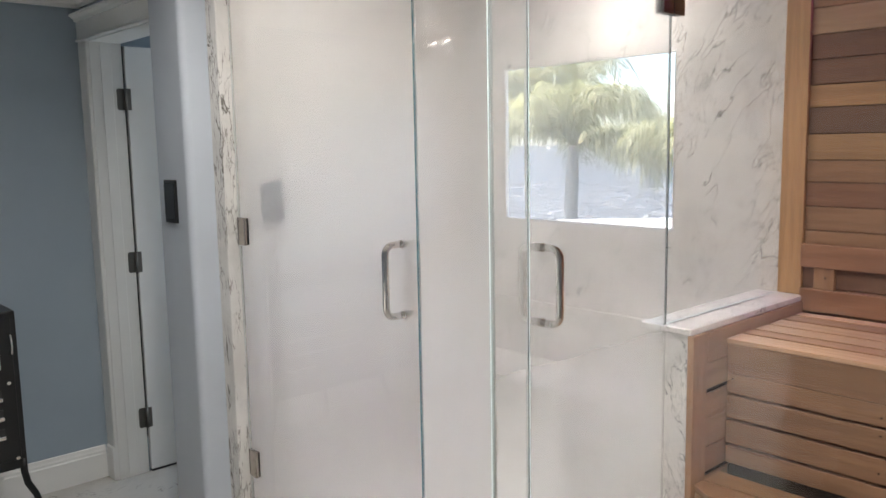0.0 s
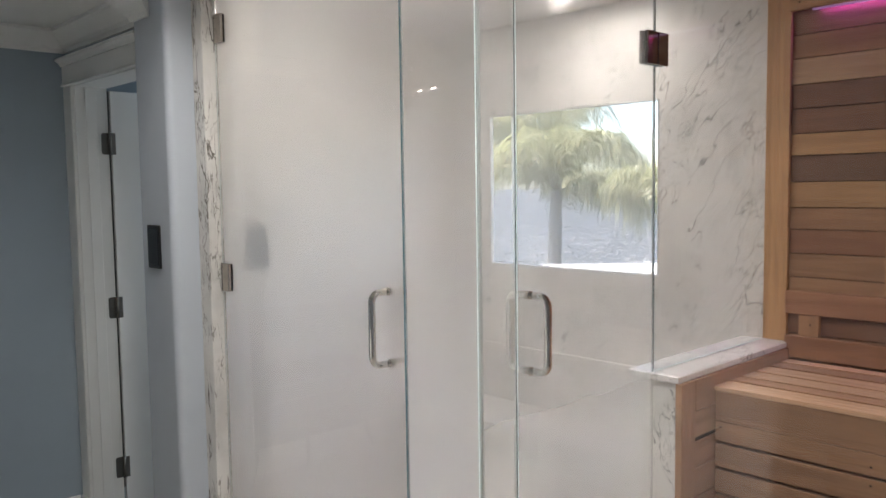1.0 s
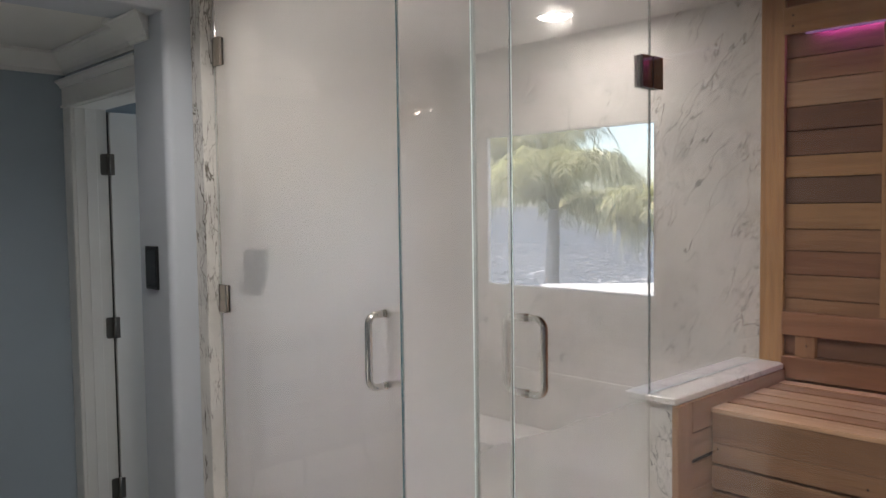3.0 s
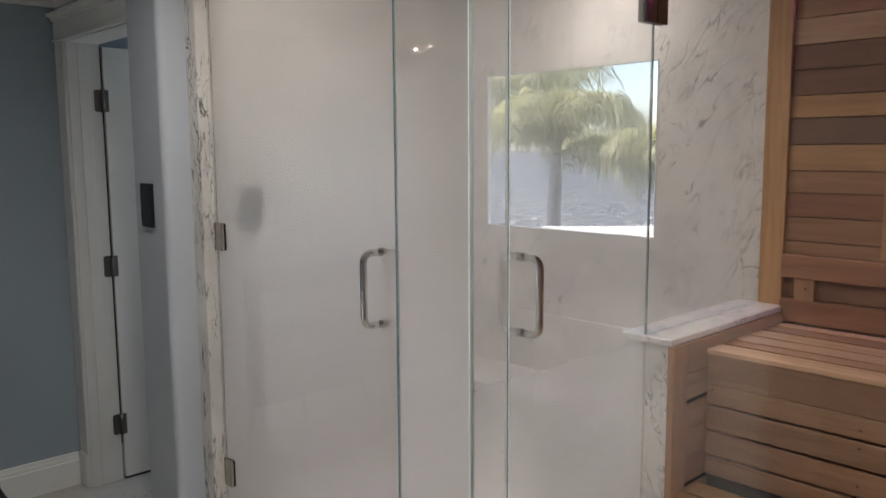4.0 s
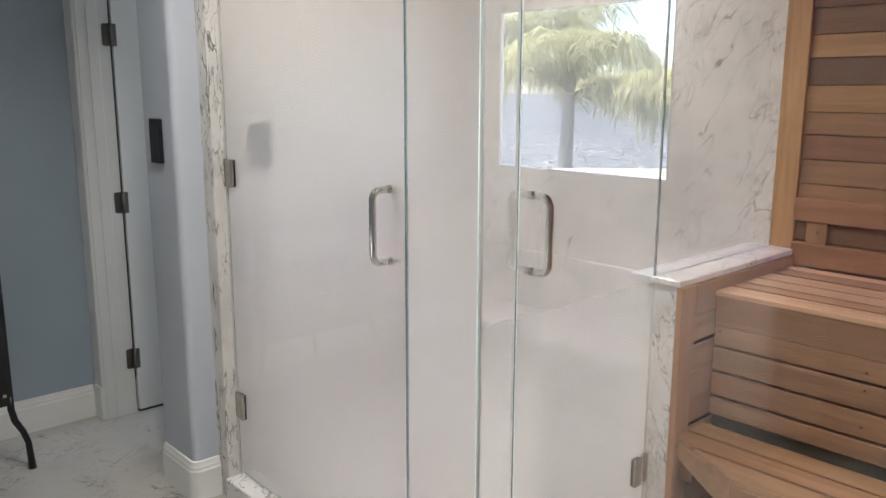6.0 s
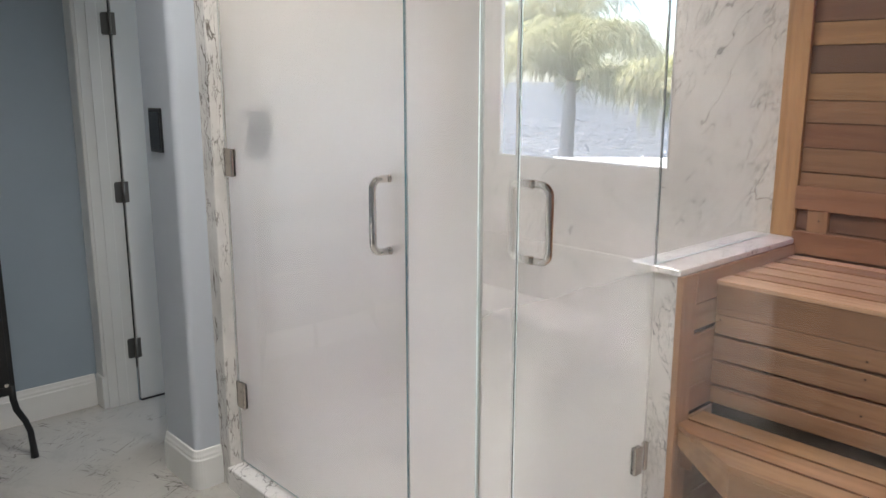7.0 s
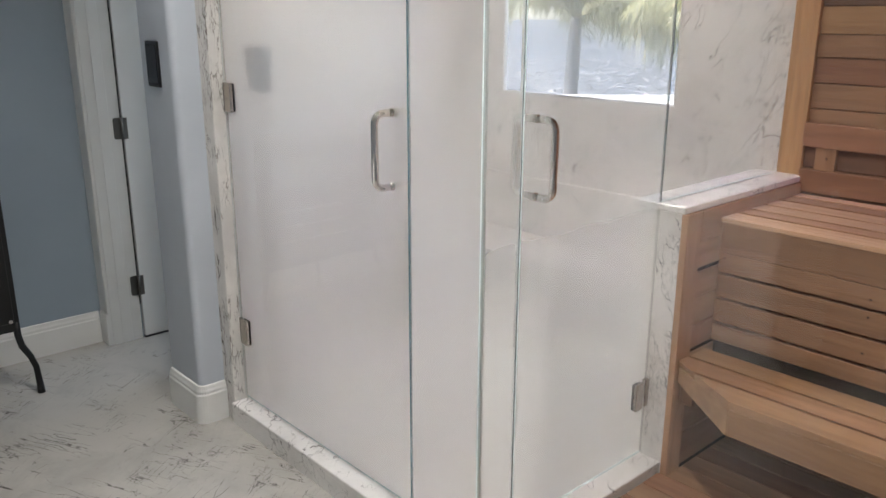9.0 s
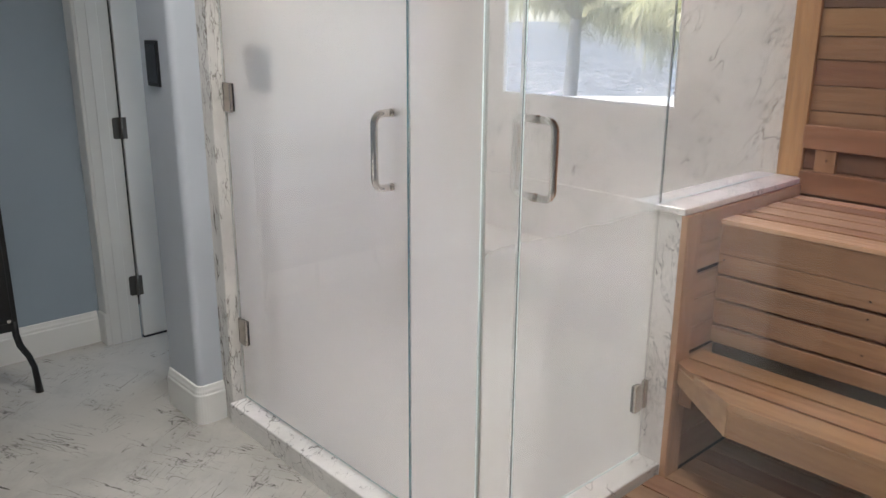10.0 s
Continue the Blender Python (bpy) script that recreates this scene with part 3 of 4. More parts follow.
here(block("side_curb", (-0.06, 0.078, 0.06, KY, FL, CZ - 0.02), MARBLE_CURB), curb)
here(block("side_cap", (-0.062, 0.080, 0.0625, KY, CZ - 0.02, CZ), MARBLE_CURB, None, 0.003), curb)
here(block("sauna_threshold", (0.0805, 1.75, -0.068, 0.056, FL, CZ), MARBLE_CURB, None, 0.003), curb)

LEDGE = 0.966
knee = thing("knee_wall", (0.0, 1.1, 0), "low marble wall with a marble ledge, clad in cedar towards the sauna", "wall", kind="structure")
here(block("core", (-0.08, 0.088, KY, D - 0.002, FL, LEDGE - 0.022), MARBLE_KNEE), knee)
here(block("ledge", (-0.086, 0.103, KY - 0.018, D - 0.001, LEDGE - 0.022, LEDGE), MARBLE_CURB, None, 0.003), knee)
here(block("ledge_joint", (-0.0015, 0.0015, KY - 0.016, D - 0.01, LEDGE, LEDGE + 0.0015), RUBBER), knee)
setting(block("shower_bench", (-1.80, -0.081, 1.234, D - 0.016, FL + 0.015, 0.477), MARBLE_WALL, None, 0.004), "marble bench along the back of the shower", "bench")

# ---------------------------------------------------------------- glass
G = 0.005   # half the thickness of the glass


def glass_pane(name, x0, x1, y0, y1, z0, z1, film, parent, label="", edge=None):
    """A pane with two polished faces, a film on its inner face and green edges."""
    bm = bmesh.new()
    box(bm, x0, x1, y0, y1, z0, z1)
    along_x = (x1 - x0) > (y1 - y0)
    me = bpy.data.meshes.new(name)
    bm.normal_update()
    for f in bm.faces:
        n = f.normal
        if along_x:
            f.material_index = 1 if n.y > 0.5 else (0 if n.y < -0.5 or n.x < -0.5 else (3 if n.x > 0.5 else 2))
        else:
            f.material_index = 1 if n.x < -0.5 else (0 if n.x > 0.5 or n.y > 0.5 else (3 if n.y < -0.5 else 2))
    bm.to_mesh(me)
    bm.free()
    for mat in (DOOR_FACE if film is FOG_DOOR else FOG_OUTER if film in (FOG_RIGHT, FOG_STRIP) else THIN_FACE if film is FOG_SIDE else CLEAR, film, EDGE, edge or EDGE):
        me.materials.append(mat)
    ob = new(name, me)
    ob.visible_shadow = film is FOG_DOOR
    if label:
        ob["label"] = label
    return here(ob, parent)


DT = 2.275    # top of the doors
d1 = thing("glass_shower_door", (-1.2, FL, CZ), "steamed frameless glass shower door, shut", "shower door", "shower doors")
glass_pane("pane", -1.308, -0.286, -G, G, CZ + 0.010, CEIL - 0.02, FOG_DOOR, d1, "", EDGE_DEEP)
here(block("edge_channel", (-1.3118, -1.3050, -0.0064, -0.0053, CZ + 0.010, CEIL - 0.02), SEAL, None, 0.0, 1, "pale clear edge seal"), d1)
f1 = thing("fixed_glass_panel", (-0.13, FL, CZ), "fixed steamed glass panel beside the door", "glass panel")
glass_pane("pane", -0.282, 0.005, -G, G, CZ + 0.002, CEIL - 0.002, FOG_STRIP, f1)
here(block("bottom_seal", (-0.282, 0.005, -0.006, 0.006, CZ + 0.0002, CZ + 0.0019), SEAL), f1)
f2 = thing("fixed_glass_panel", (0, 0.05, CZ), "narrow fixed glass panel at the corner", "glass panel")
glass_pane("pane", -G, G, 0.0054, 0.134, CZ + 0.002, CEIL - 0.002, FOG_RIGHT, f2)
here(block("bottom_seal", (-0.006, 0.006, 0.0066, 0.134, CZ + 0.0002, CZ + 0.0019), SEAL), f2)
d2 = thing("glass_shower_door", (0, 0.75, CZ), "lightly steamed frameless glass door towards the sauna, shut", "shower door", "shower doors")
glass_pane("pane", -G, G, 0.141, 0.806, CZ + 0.010, DT, FOG_RIGHT, d2)
here(block("edge_strip", (G + 0.0003, G + 0.0015, 0.1365, 0.1412, CZ + 0.010, DT), EDGE_BRIGHT, None, 0.0008, 1, "bright polished glass edge"), d2)
here(block("gap_line", (G + 0.0003, G + 0.0012, 0.1338, 0.1360, CZ + 0.010, CEIL - 0.004), EDGE_FINE, None, 0.0, 1, "dark green edge of the fixed panel"), f2)
f3 = thing("fixed_glass_panel", (0, 1.15, LEDGE), "clear fixed glass panel standing on the marble ledge", "glass panel")
glass_pane("pane", -G, G, 0.810, D - 0.002, LEDGE + 0.0025, CEIL - 0.002, FOG_SIDE, f3, "", EDGE_FINE)
here(block("bottom_seal", (-0.006, 0.006, 0.810, D - 0.012, LEDGE + 0.0016, LEDGE + 0.0024), SEAL), f3)
t2 = thing("glass_transom", (0, 0.43, DT), "glass transom above the sauna side door", "glass panel")
glass_pane("pane", -G, G, 0.136, 0.806, DT + 0.004, CEIL - 0.002, FOG_SIDE, t2)
sg = thing("sauna_glass_front", (0.8, FL, CZ), "large clear glass front of the sauna", "glass panel")
glass_pane("pane", 0.0085, 1.74, -G, G, CZ + 0.002, CEIL - 0.002, CLEAR, sg)
here(block("edge_seal", (0.0055, 0.0083, -0.004, 0.004, CZ + 0.002, CEIL - 0.004), SEAL), sg)
here(block("corner_edge", (-0.0012, 0.0035, -0.0068, -0.0053, CZ + 0.002, CEIL - 0.004), EDGE_BRIGHT, None, 0.0005, 1, "bright polished glass edge"), f1)
here(block("bottom_seal", (0.0085, 1.74, -0.006, 0.006, CZ + 0.0002, CZ + 0.0019), SEAL), sg)


def pull_handle(parent, place):
    """Back-to-back pull: a bent bar each side of the glass, with collars at its feet. place(u, w, z): u out of the glass, w along it."""
    H, OUT, RB = 0.1035, 0.068, 0.028
    zc = 1.178
    for side, name in ((1, "outer_bar"), (-1, "inner_bar")):
        pts = [(G + 0.0007, 0, zc + H)]
        for k in range(7):
            a = math.pi / 2 * k / 6
            pts.append((OUT - RB + RB * math.sin(a), 0, zc + H - RB + RB * math.cos(a)))
        for k in range(7):
            a = math.pi / 2 * k / 6
            pts.append((OUT - RB + RB * math.cos(a), 0, zc - H + RB - RB * math.sin(a)))
        pts.append((G + 0.0007, 0, zc - H))
        bm = bmesh.new()
        tube(bm, [place(side * u, w, z) for u, w, z in pts], 0.0105, 20)
        bar = here(part(name, bm, STEEL, None, "polished steel bar"), parent)
        for dz in (H, -H):
            for u0, u1, r in ((G + 0.0006, G + 0.004, 0.0122), (G + 0.006, G + 0.0095, 0.0116)):
                bm = bmesh.new()
                um = (u1 - u0) * 0.3
                tube(bm, [place(side * u, 0, zc + dz) for u in (u0, u0 + um, u1 - um, u1)], [r - 0.0016, r, r, r - 0.0016], 20)
                here(part("collar", bm, STEEL), bar)


pull_handle(d1, lambda u, w, z: (-0.350 + w, -u, z))
pull_handle(d2, lambda u, w, z: (u, 0.191 + w, z))


def hinge_plates(parent, place, w0, w1, z0, z1, mat, label):
    """A clamp hinge: a bevelled plate each side of the glass."""
    for side in (1, -1):
        bm = bmesh.new()
        a, b = place(side * (G + 0.0008), w0, z0), place(side * (G + 0.0115), w1, z1)
        box(bm, min(a[0], b[0]), max(a[0], b[0]), min(a[1], b[1]), max(a[1], b[1]), z0, z1, 0.0022, 2)
        plate = here(part("hinge_plate", bm, mat, None, label), parent)
        bm = bmesh.new()
        a, b = place(side * 0.0, w0 + 0.002, z0), place(side * (G + 0.0008), w1 - 0.002, z1)
        box(bm, min(a[0], b[0]), max(a[0], b[0]), min(a[1], b[1]), max(a[1], b[1]), z0 + 0.002, z1 - 0.002)
        here(part("gasket", bm, RUBBER), plate)


front = lambda u, w, z: (w, -u, z)
sidew = lambda u, w, z: (u, w, z)
for z0 in (2.105, 1.206, 0.305):
    hinge_plates(d1, front, -1.297, -1.250, z0, z0 + 0.102, NICKEL, "polished nickel glass hinge")
    bm = bmesh.new()
    box(bm, -1.312, -1.3085, -0.012, 0.012, z0, z0 + 0.102, 0.001)
    here(part("hinge_back_plate", bm, NICKEL), d1)
hinge_plates(d2, sidew, 0.748, 0.805, 1.950, 2.052, MIRROR, "polished nickel glass-to-glass hinge")
hinge_plates(f3, sidew, 0.8105, 0.868, 1.950, 2.052, MIRROR, "polished nickel glass-to-glass hinge")
hinge_plates(d2, sidew, 0.735, 0.774, 0.250, 0.348, NICKEL, "polished nickel glass hinge")
here(block("hinge_back_plate", (-0.012, 0.012, 0.795, KY - 0.0005, 0.249, 0.350), NICKEL, None, 0.001), d2)

# inside the shower
sp = thing("steam_control", (-1.313, 0.138, 1.377), "grey steam control panel on the marble wall", "control panel")
here(block("panel", (-1.3130, -1.2990, 0.1020, 0.1900, 1.2770, 1.4330), CONTROL, None, 0.003), sp)
sh = thing("shower_head", (-1.165, 0.858, 1.954), "round polished bell-shaped shower head on a wall arm", "shower head")
SC = Vector((-1.165, 0.858, 1.962))
tilt = Matrix.Translation(SC) @ Matrix.Rotation(radians(-27), 4, Vector((-0.73, 0.68, 0)))
bm = bmesh.new()
lathe(bm, [(0.010, 0.068), (0.040, 0.062), (0.070, 0.045), (0.090, 0.022), (0.098, 0.002), (0.098, -0.006), (0.092, -0.009), (0.010, -0.010)], (0, 0, 0), 32)
bm.transform(tilt)
here(part("head", bm, SATIN), sh)
top = tilt @ Vector((0, 0, 0.066))
bm = bmesh.new()
tube(bm, [top, top + Vector((-0.004, 0, 0.03)), top + Vector((-0.004, 0, 0.085)), top + Vector((-0.02, 0, 0.105)), top + Vector((-0.05, 0, 0.112)), (-1.80, top.y, top.z + 0.112)], 0.009, 12)
here(part("arm", bm, SATIN), sh)
bm = bmesh.new()
lathe(bm, [(0.03, 0.001), (0.028, 0.008), (0.012, 0.012)], (-1.80, top.y, top.z + 0.112), 24, "x")
here(part("flange", bm, SATIN), sh)
OFF = plain("unlit_lamp_lens", (0.30, 0.30, 0.29), 0.3)
# fittings at ROOM_SPOTS are out of view, added to go with those lamps
for sx, sy, sz, lens in [(*p, CEIL, LIGHT_ON) for p in SPOTS] + [(px, py, MAINZ, LIGHT_ON) for px, py, power, beam in ROOM_SPOTS] + [(-2.02, -0.62, ALC, OFF)]:
    dl = thing("recessed_downlight", (sx, sy, sz), ("unlit" if lens is OFF else "lit") + " recessed ceiling lamp with a white rim", "downlight", "recessed downlights")
    bm = bmesh.new()
    lathe(bm, [(0.080, 0.0), (0.078, -0.006), (0.066, -0.008), (0.064, -0.002)], (sx, sy, sz - 0.0005), 32)
    here(part("rim", bm, WHITE), dl)
    bm = bmesh.new()
    lathe(bm, [(0.062, 0.0), (0.060, -0.002)], (sx, sy, sz - 0.0087), 32)
    here(part("lens", bm, lens), dl)

# ---------------------------------------------------------------- sauna
lining = thing("sauna_wall_lining", (0.9, D, 0), "horizontal cedar boards of mixed tones on the sauna wall", "wall", kind="structure")
PLANKS = [(2.314, CEIL, "red"), (2.218, 2.314, "red"), (2.124, 2.218, "brown"), (2.036, 2.124, "tan"), (1.940, 2.036, "light"), (1.850, 1.940, "brown"), (1.757, 1.850, "brown"), (1.675, 1.757, "gold"),
          (1.577, 1.675, "umber"), (1.480, 1.577, "gold"), (1.398, 1.480, "tan"), (1.307, 1.398, "red"), (1.216, 1.307, "tan"), (1.082, 1.216, "tan"),
          (0.998, 1.082, "brown"), (0.907, 0.998, "red"), (0.78, 0.907, "tan"), (0.66, 0.78, "red"), (0.54, 0.66, "tan"), (0.42, 0.54, "red"), (0.29, 0.42, "red"), (0.16, 0.29, "tan"), (0.04, 0.16, "red")]
PX = 0.092     # right edge of the corner post
for z0, z1, key in PLANKS:
    here(block("plank", (PX, 1.75, D + 0.006, D + 0.024, z0 + 0.0012, z1 - 0.0012), CEDARS[key, "x"], None, 0.0022), lining)
here(block("corner_post", (-0.001, PX, D - 0.006, D + 0.024, LEDGE + 0.0005, CEIL), CEDARS["gold", "z"], None, 0.002), lining)
here(block("batten", (0.436, 0.529, D - 0.010, D + 0.006, 1.170, 2.213), CEDARS["gold", "z"], None, 0.002), lining)
here(block("header_beam", (-0.001, PX, 0.0, D - 0.007, 2.381, CEIL + 0.004), CEDARS["gold", "y"], None, 0.002), lining)
rail = thing("sauna_light_rail", (0.9, D, 2.2), "cedar light rail with a glowing purple strip below", "light rail")
here(block("board", (PX + 0.001, 1.75, D - 0.030, D - 0.008, 2.209, 2.309), CEDARS["gold", "x"], None, 0.002), rail)
here(block("spacer", (PX + 0.015, PX + 0.075, D - 0.008, D + 0.006, 2.224, 2.298), CEDARS["red", "x"]), rail)
here(block("led_strip", (0.175, 1.74, D - 0.024, D - 0.012, 2.209 - 0.007, 2.209), LED_ON, None, 0.0, 1, "purple light strip"), rail)
for sz in (2.237, 2.277):
    bm = bmesh.new()
    lathe(bm, [(0.0042, -0.0008), (0.0042, 0.001)], (0.131, D - 0.030, sz), 10, "y")
    here(part("screw", bm, DARK), rail)

backrest = thing("sauna_back_support", (0.9, D, 1.0), "cedar backrest boards on blocks along the sauna wall", "backrest")
here(block("upper_board", (PX + 0.001, 1.75, D - 0.024, D - 0.002, 1.078, 1.165), CEDARS["red", "x"], None, 0.002), backrest)
here(block("lower_board", (PX + 0.001, 1.75, D - 0.024, D - 0.002, 0.909, 0.995), CEDARS["red", "x"], None, 0.002), backrest)
for bx in (0.143, 0.9, 1.6):
    here(block("spacer_block", (bx, bx + 0.075, D - 0.016, D + 0.0055, 0.995, 1.078), CEDARS["tan", "z"], None, 0.002), backrest)
bm = bmesh.new()
lathe(bm, [(0.004, -0.001), (0.004, 0.001)], (0.186, D - 0.016, 1.040), 10, "y")
here(part("screw", bm, DARK), backrest)

# cedar cladding on the sauna side of the knee wall
clad = thing("knee_wall_cladding", (0.1, 1.1, 0), "cedar frame and boards cladding the low wall", "cladding", kind="structure")
LC = LEDGE - 0.0225
here(block("stile", (0.0885, 0.112, KY - 0.014, KY + 0.072, FL + 0.02, LC), CEDARS["rose", "z"], None, 0.002), clad)
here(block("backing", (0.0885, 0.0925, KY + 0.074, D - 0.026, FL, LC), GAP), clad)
here(block("rail", (0.0926, 0.112, KY + 0.074, D - 0.026, 0.842, LC), CEDARS["rose", "y"], None, 0.002), clad)
for k, (z0, z1) in enumerate(((0.750, 0.837), (0.648, 0.731), (0.553, 0.645), (0.466, 0.550), (0.355, 0.445), (0.254, 0.352), (0.154, 0.251), (0.028, 0.150))):
    here(block("board", (0.0926, 0.106, KY + 0.074, D - 0.026, z0, z1), CEDARS[("rose", "tan", "rose", "red")[k % 4], "y"], None, 0.002), clad)

def seat_board(name, x0, x1, y0, y1, z0, z1, mat, under=0.006):
    """A board whose long sides lean in below, so that its upper edges are crisp."""
    bm = bmesh.new()
    prism(bm, [(y0, z1 - 0.001), (y0 + 0.001, z1), (y1 - 0.001, z1), (y1, z1 - 0.001), (y1 - under, z0), (y0 + under, z0)], lambda u, v, w: (w, u, v), x0, x1)
    return part(name, bm, mat)


BX0, BX1 = 0.114, 1.748
SZ = 0.904
ub = thing("sauna_upper_bench", (0.9, 1.3, 0.05), "upper cedar sauna bench with a slatted seat and skirt", "bench", "sauna benches")
cuts = [1.002, 1.111, 1.193, 1.298, 1.411, 1.508, D - 0.026]
# slats paler than the skirt: the light from above is put into their colour
for k in range(6):
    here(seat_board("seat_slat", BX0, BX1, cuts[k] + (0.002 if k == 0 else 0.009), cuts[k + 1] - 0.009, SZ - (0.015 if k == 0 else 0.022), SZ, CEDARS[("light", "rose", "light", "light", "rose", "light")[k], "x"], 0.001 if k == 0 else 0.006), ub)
YS = 1.006
# skirt boards in a darker cedar, the shade of the upright side coloured in
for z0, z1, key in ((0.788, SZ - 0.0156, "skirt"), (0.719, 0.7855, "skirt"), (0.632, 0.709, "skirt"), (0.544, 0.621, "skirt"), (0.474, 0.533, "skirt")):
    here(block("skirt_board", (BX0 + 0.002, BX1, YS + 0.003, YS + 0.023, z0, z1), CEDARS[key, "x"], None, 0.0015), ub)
for bx, bz in ((0.136, 0.768), (0.136, 0.47), (0.60, 0.745), (0.60, 0.69), (0.60, 0.575)):
    bm = bmesh.new()
    lathe(bm, [(0.0036, -0.0006), (0.0036, 0.001)], (bx, YS + 0.003, bz), 10, "y")
    here(part("screw", bm, DARK), ub)
# added dark sheet, painting the shade below the skirt
here(block("shade_board", (BX0 + 0.002, BX1, YS + 0.0235, YS + 0.032, 0.30, 0.474), GAP, None, 0.0, 1, "dark board standing in for the shade behind the bench"), ub)
for bx in (1.20, 1.66):
    here(block("skirt_post", (bx, bx + 0.06, YS + 0.0325, YS + 0.08, 0.0255, SZ - 0.023), CEDARS["brown", "z"]), ub)
    here(block("seat_bearer", (bx, bx + 0.06, YS + 0.08, D - 0.026, SZ - 0.10, SZ - 0.023), CEDARS["brown", "y"]), ub)

lb = thing("sauna_lower_bench", (0.9, 0.85, 0.05), "lower cedar sauna bench with a chamfered front corner", "bench", "sauna benches")
LZ = 0.450
LY, LK, LX = 0.665, 0.815, 0.373    # front edge, start of the slanting corner, end of it


def cut_slat(name, y0, y1, z0, z1, key):
    """A slat whose left end is cut along the bench's slanting corner."""
    def left(y):
        return BX0 if y >= LK else BX0 + (LK - y) / (LK - LY) * (LX - BX0)
    bm = bmesh.new()
    pts = [(left(y0), y0), (BX1, y0), (BX1, y1), (left(y1), y1)]
    if y0 < LK < y1:
        pts.append((BX0, LK))
    prism(bm, pts, lambda u, v, w: (u, v, w), z0, z1)
    for v in bm.verts:
        if v.co.z < z0 + 0.001 and y0 > LY + 0.01:
            v.co.y += 0.008 if v.co.y < (y0 + y1) / 2 else 0.0
    bmesh.ops.bevel(bm, geom=list(bm.edges), offset=0.0012, segments=1, affect="EDGES")
    here(part(name, bm, CEDARS[key, "x"]), lb)


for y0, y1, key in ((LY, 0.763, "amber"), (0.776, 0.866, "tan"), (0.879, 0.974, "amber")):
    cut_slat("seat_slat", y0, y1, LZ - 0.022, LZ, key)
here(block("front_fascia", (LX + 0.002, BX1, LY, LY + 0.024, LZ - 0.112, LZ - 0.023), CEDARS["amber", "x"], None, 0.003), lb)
bm = bmesh.new()
p0, p1 = Vector((BX0 + 0.004, LK, 0)), Vector((LX, LY + 0.001, 0))
d = (p1 - p0).normalized()
nrm = Vector((-d.y, d.x, 0)) * 0.022
L = (p1 - p0).length
prism(bm, [(0, LZ - 0.023), (0, LZ - 0.075), (0.06, LZ - 0.085), (L, LZ - 0.112), (L, LZ - 0.023)], lambda u, v, w: tuple(p0 + d * u + nrm * w + Vector((0, 0, v))), 0.0, 1.0)
here(part("corner_fascia", bm, CEDARS["amber", "x"]), lb)
here(block("bearer", (BX0, BX1, 0.885, 0.950, LZ - 0.10, LZ - 0.023), CEDARS["brown", "x"]), lb)
for bx in (1.30, 1.66):
    here(block("leg", (bx, bx + 0.045, 0.879, 0.910, 0.0255, LZ - 0.023), CEDARS["red", "z"], None, 0.002), lb)
here(block("bracket", (BX0 + 0.001, BX0 + 0.05, 0.837, 0.878, LZ - 0.16, LZ - 0.023), CEDARS["tan", "z"], None, 0.002), lb)

deck = thing("sauna_deck", (0.9, 0.8, 0), "wooden duckboard deck of the sauna floor", "floor", kind="structure")
y = 0.131
k = 0
here(seat_board("deck_board", 0.083, 1.748, 0.064, 0.125, -0.003, 0.025, CEDARS["tan", "x"], 0.004), deck)
while y < D - 0.10:
    here(seat_board("deck_board", 0.083 if y < KY - 0.1 else 0.114, 1.748, y, y + 0.0905, -0.003, 0.025, CEDARS[("rose", "red", "rose", "tan", "red")[k % 5], "x"], 0.004), deck)
    y += 0.0965
    k += 1
for bx in (0.2, 0.9, 1.6):
    here(block("joist", (bx, bx + 0.05, 0.07, D - 0.06, FL - 0.002, -0.003), GAP), deck)

# ---------------------------------------------------------------- black cabinet in the alcove
cab = thing("black_metal_cabinet", (-2.2, -0.9, 0), "black enamelled metal cabinet with louvres on curved legs", "cabinet")
CX0, CX1, CY0, CY1 = -2.467, -2.139, -1.32, -0.589
here(block("body", (CX0, CX1, CY0, CY1, 0.26, 0.925), BLACK, None, 0.006, 2), cab)
for ly, sy in ((CY1 - 0.012, 1), (CY0 + 0.012, -1)):
    for lx, sx in ((CX1 - 0.012, 1), (CX0 + 0.012, -1)):
        ly = ly if sx > 0 else ly - 0.22 * sy     # the rear legs stand further in
        bm = bmesh.new()
        tube(bm, [(lx, ly, 0.30), (lx, ly, 0.24), (lx + 0.006 * sx, ly + 0.008 * sy, 0.19), (lx + 0.02 * sx, ly + 0.032 * sy, 0.14), (lx + 0.028 * sx, ly + 0.046 * sy, 0.09), (lx + 0.030 * sx, ly + 0.050 * sy, 0.02), (lx + 0.03 * sx, ly + 0.052 * sy, FL)],
             [0.014, 0.014, 0.014, 0.013, 0.013, 0.014, 0.017], 12)
        here(part("leg", bm, BLACK), cab)
face = CX1
dr = here(block("door", (face, face + 0.006, CY0 + 0.04, CY1 - 0.02, 0.30, 0.905), BLACK, None, 0.003), cab)
here(block("window", (face + 0.0065, face + 0.009, CY0 + 0.10, CY1 - 0.07, 0.69, 0.84), plain("milk_glass", (0.55, 0.58, 0.58), 0.15), None, 0.002, 1, "pale milk glass window"), dr)
bm = bmesh.new()
tube(bm, [(face + 0.006, CY1 - 0.035, 0.835), (face + 0.03, CY1 - 0.03, 0.83), (face + 0.034, CY1 - 0.028, 0.79), (face + 0.03, CY1 - 0.03, 0.755), (face + 0.006, CY1 - 0.035, 0.75)], 0.004, 8)
here(part("latch_handle", bm, STEEL, None, "small bright wire handle"), dr)
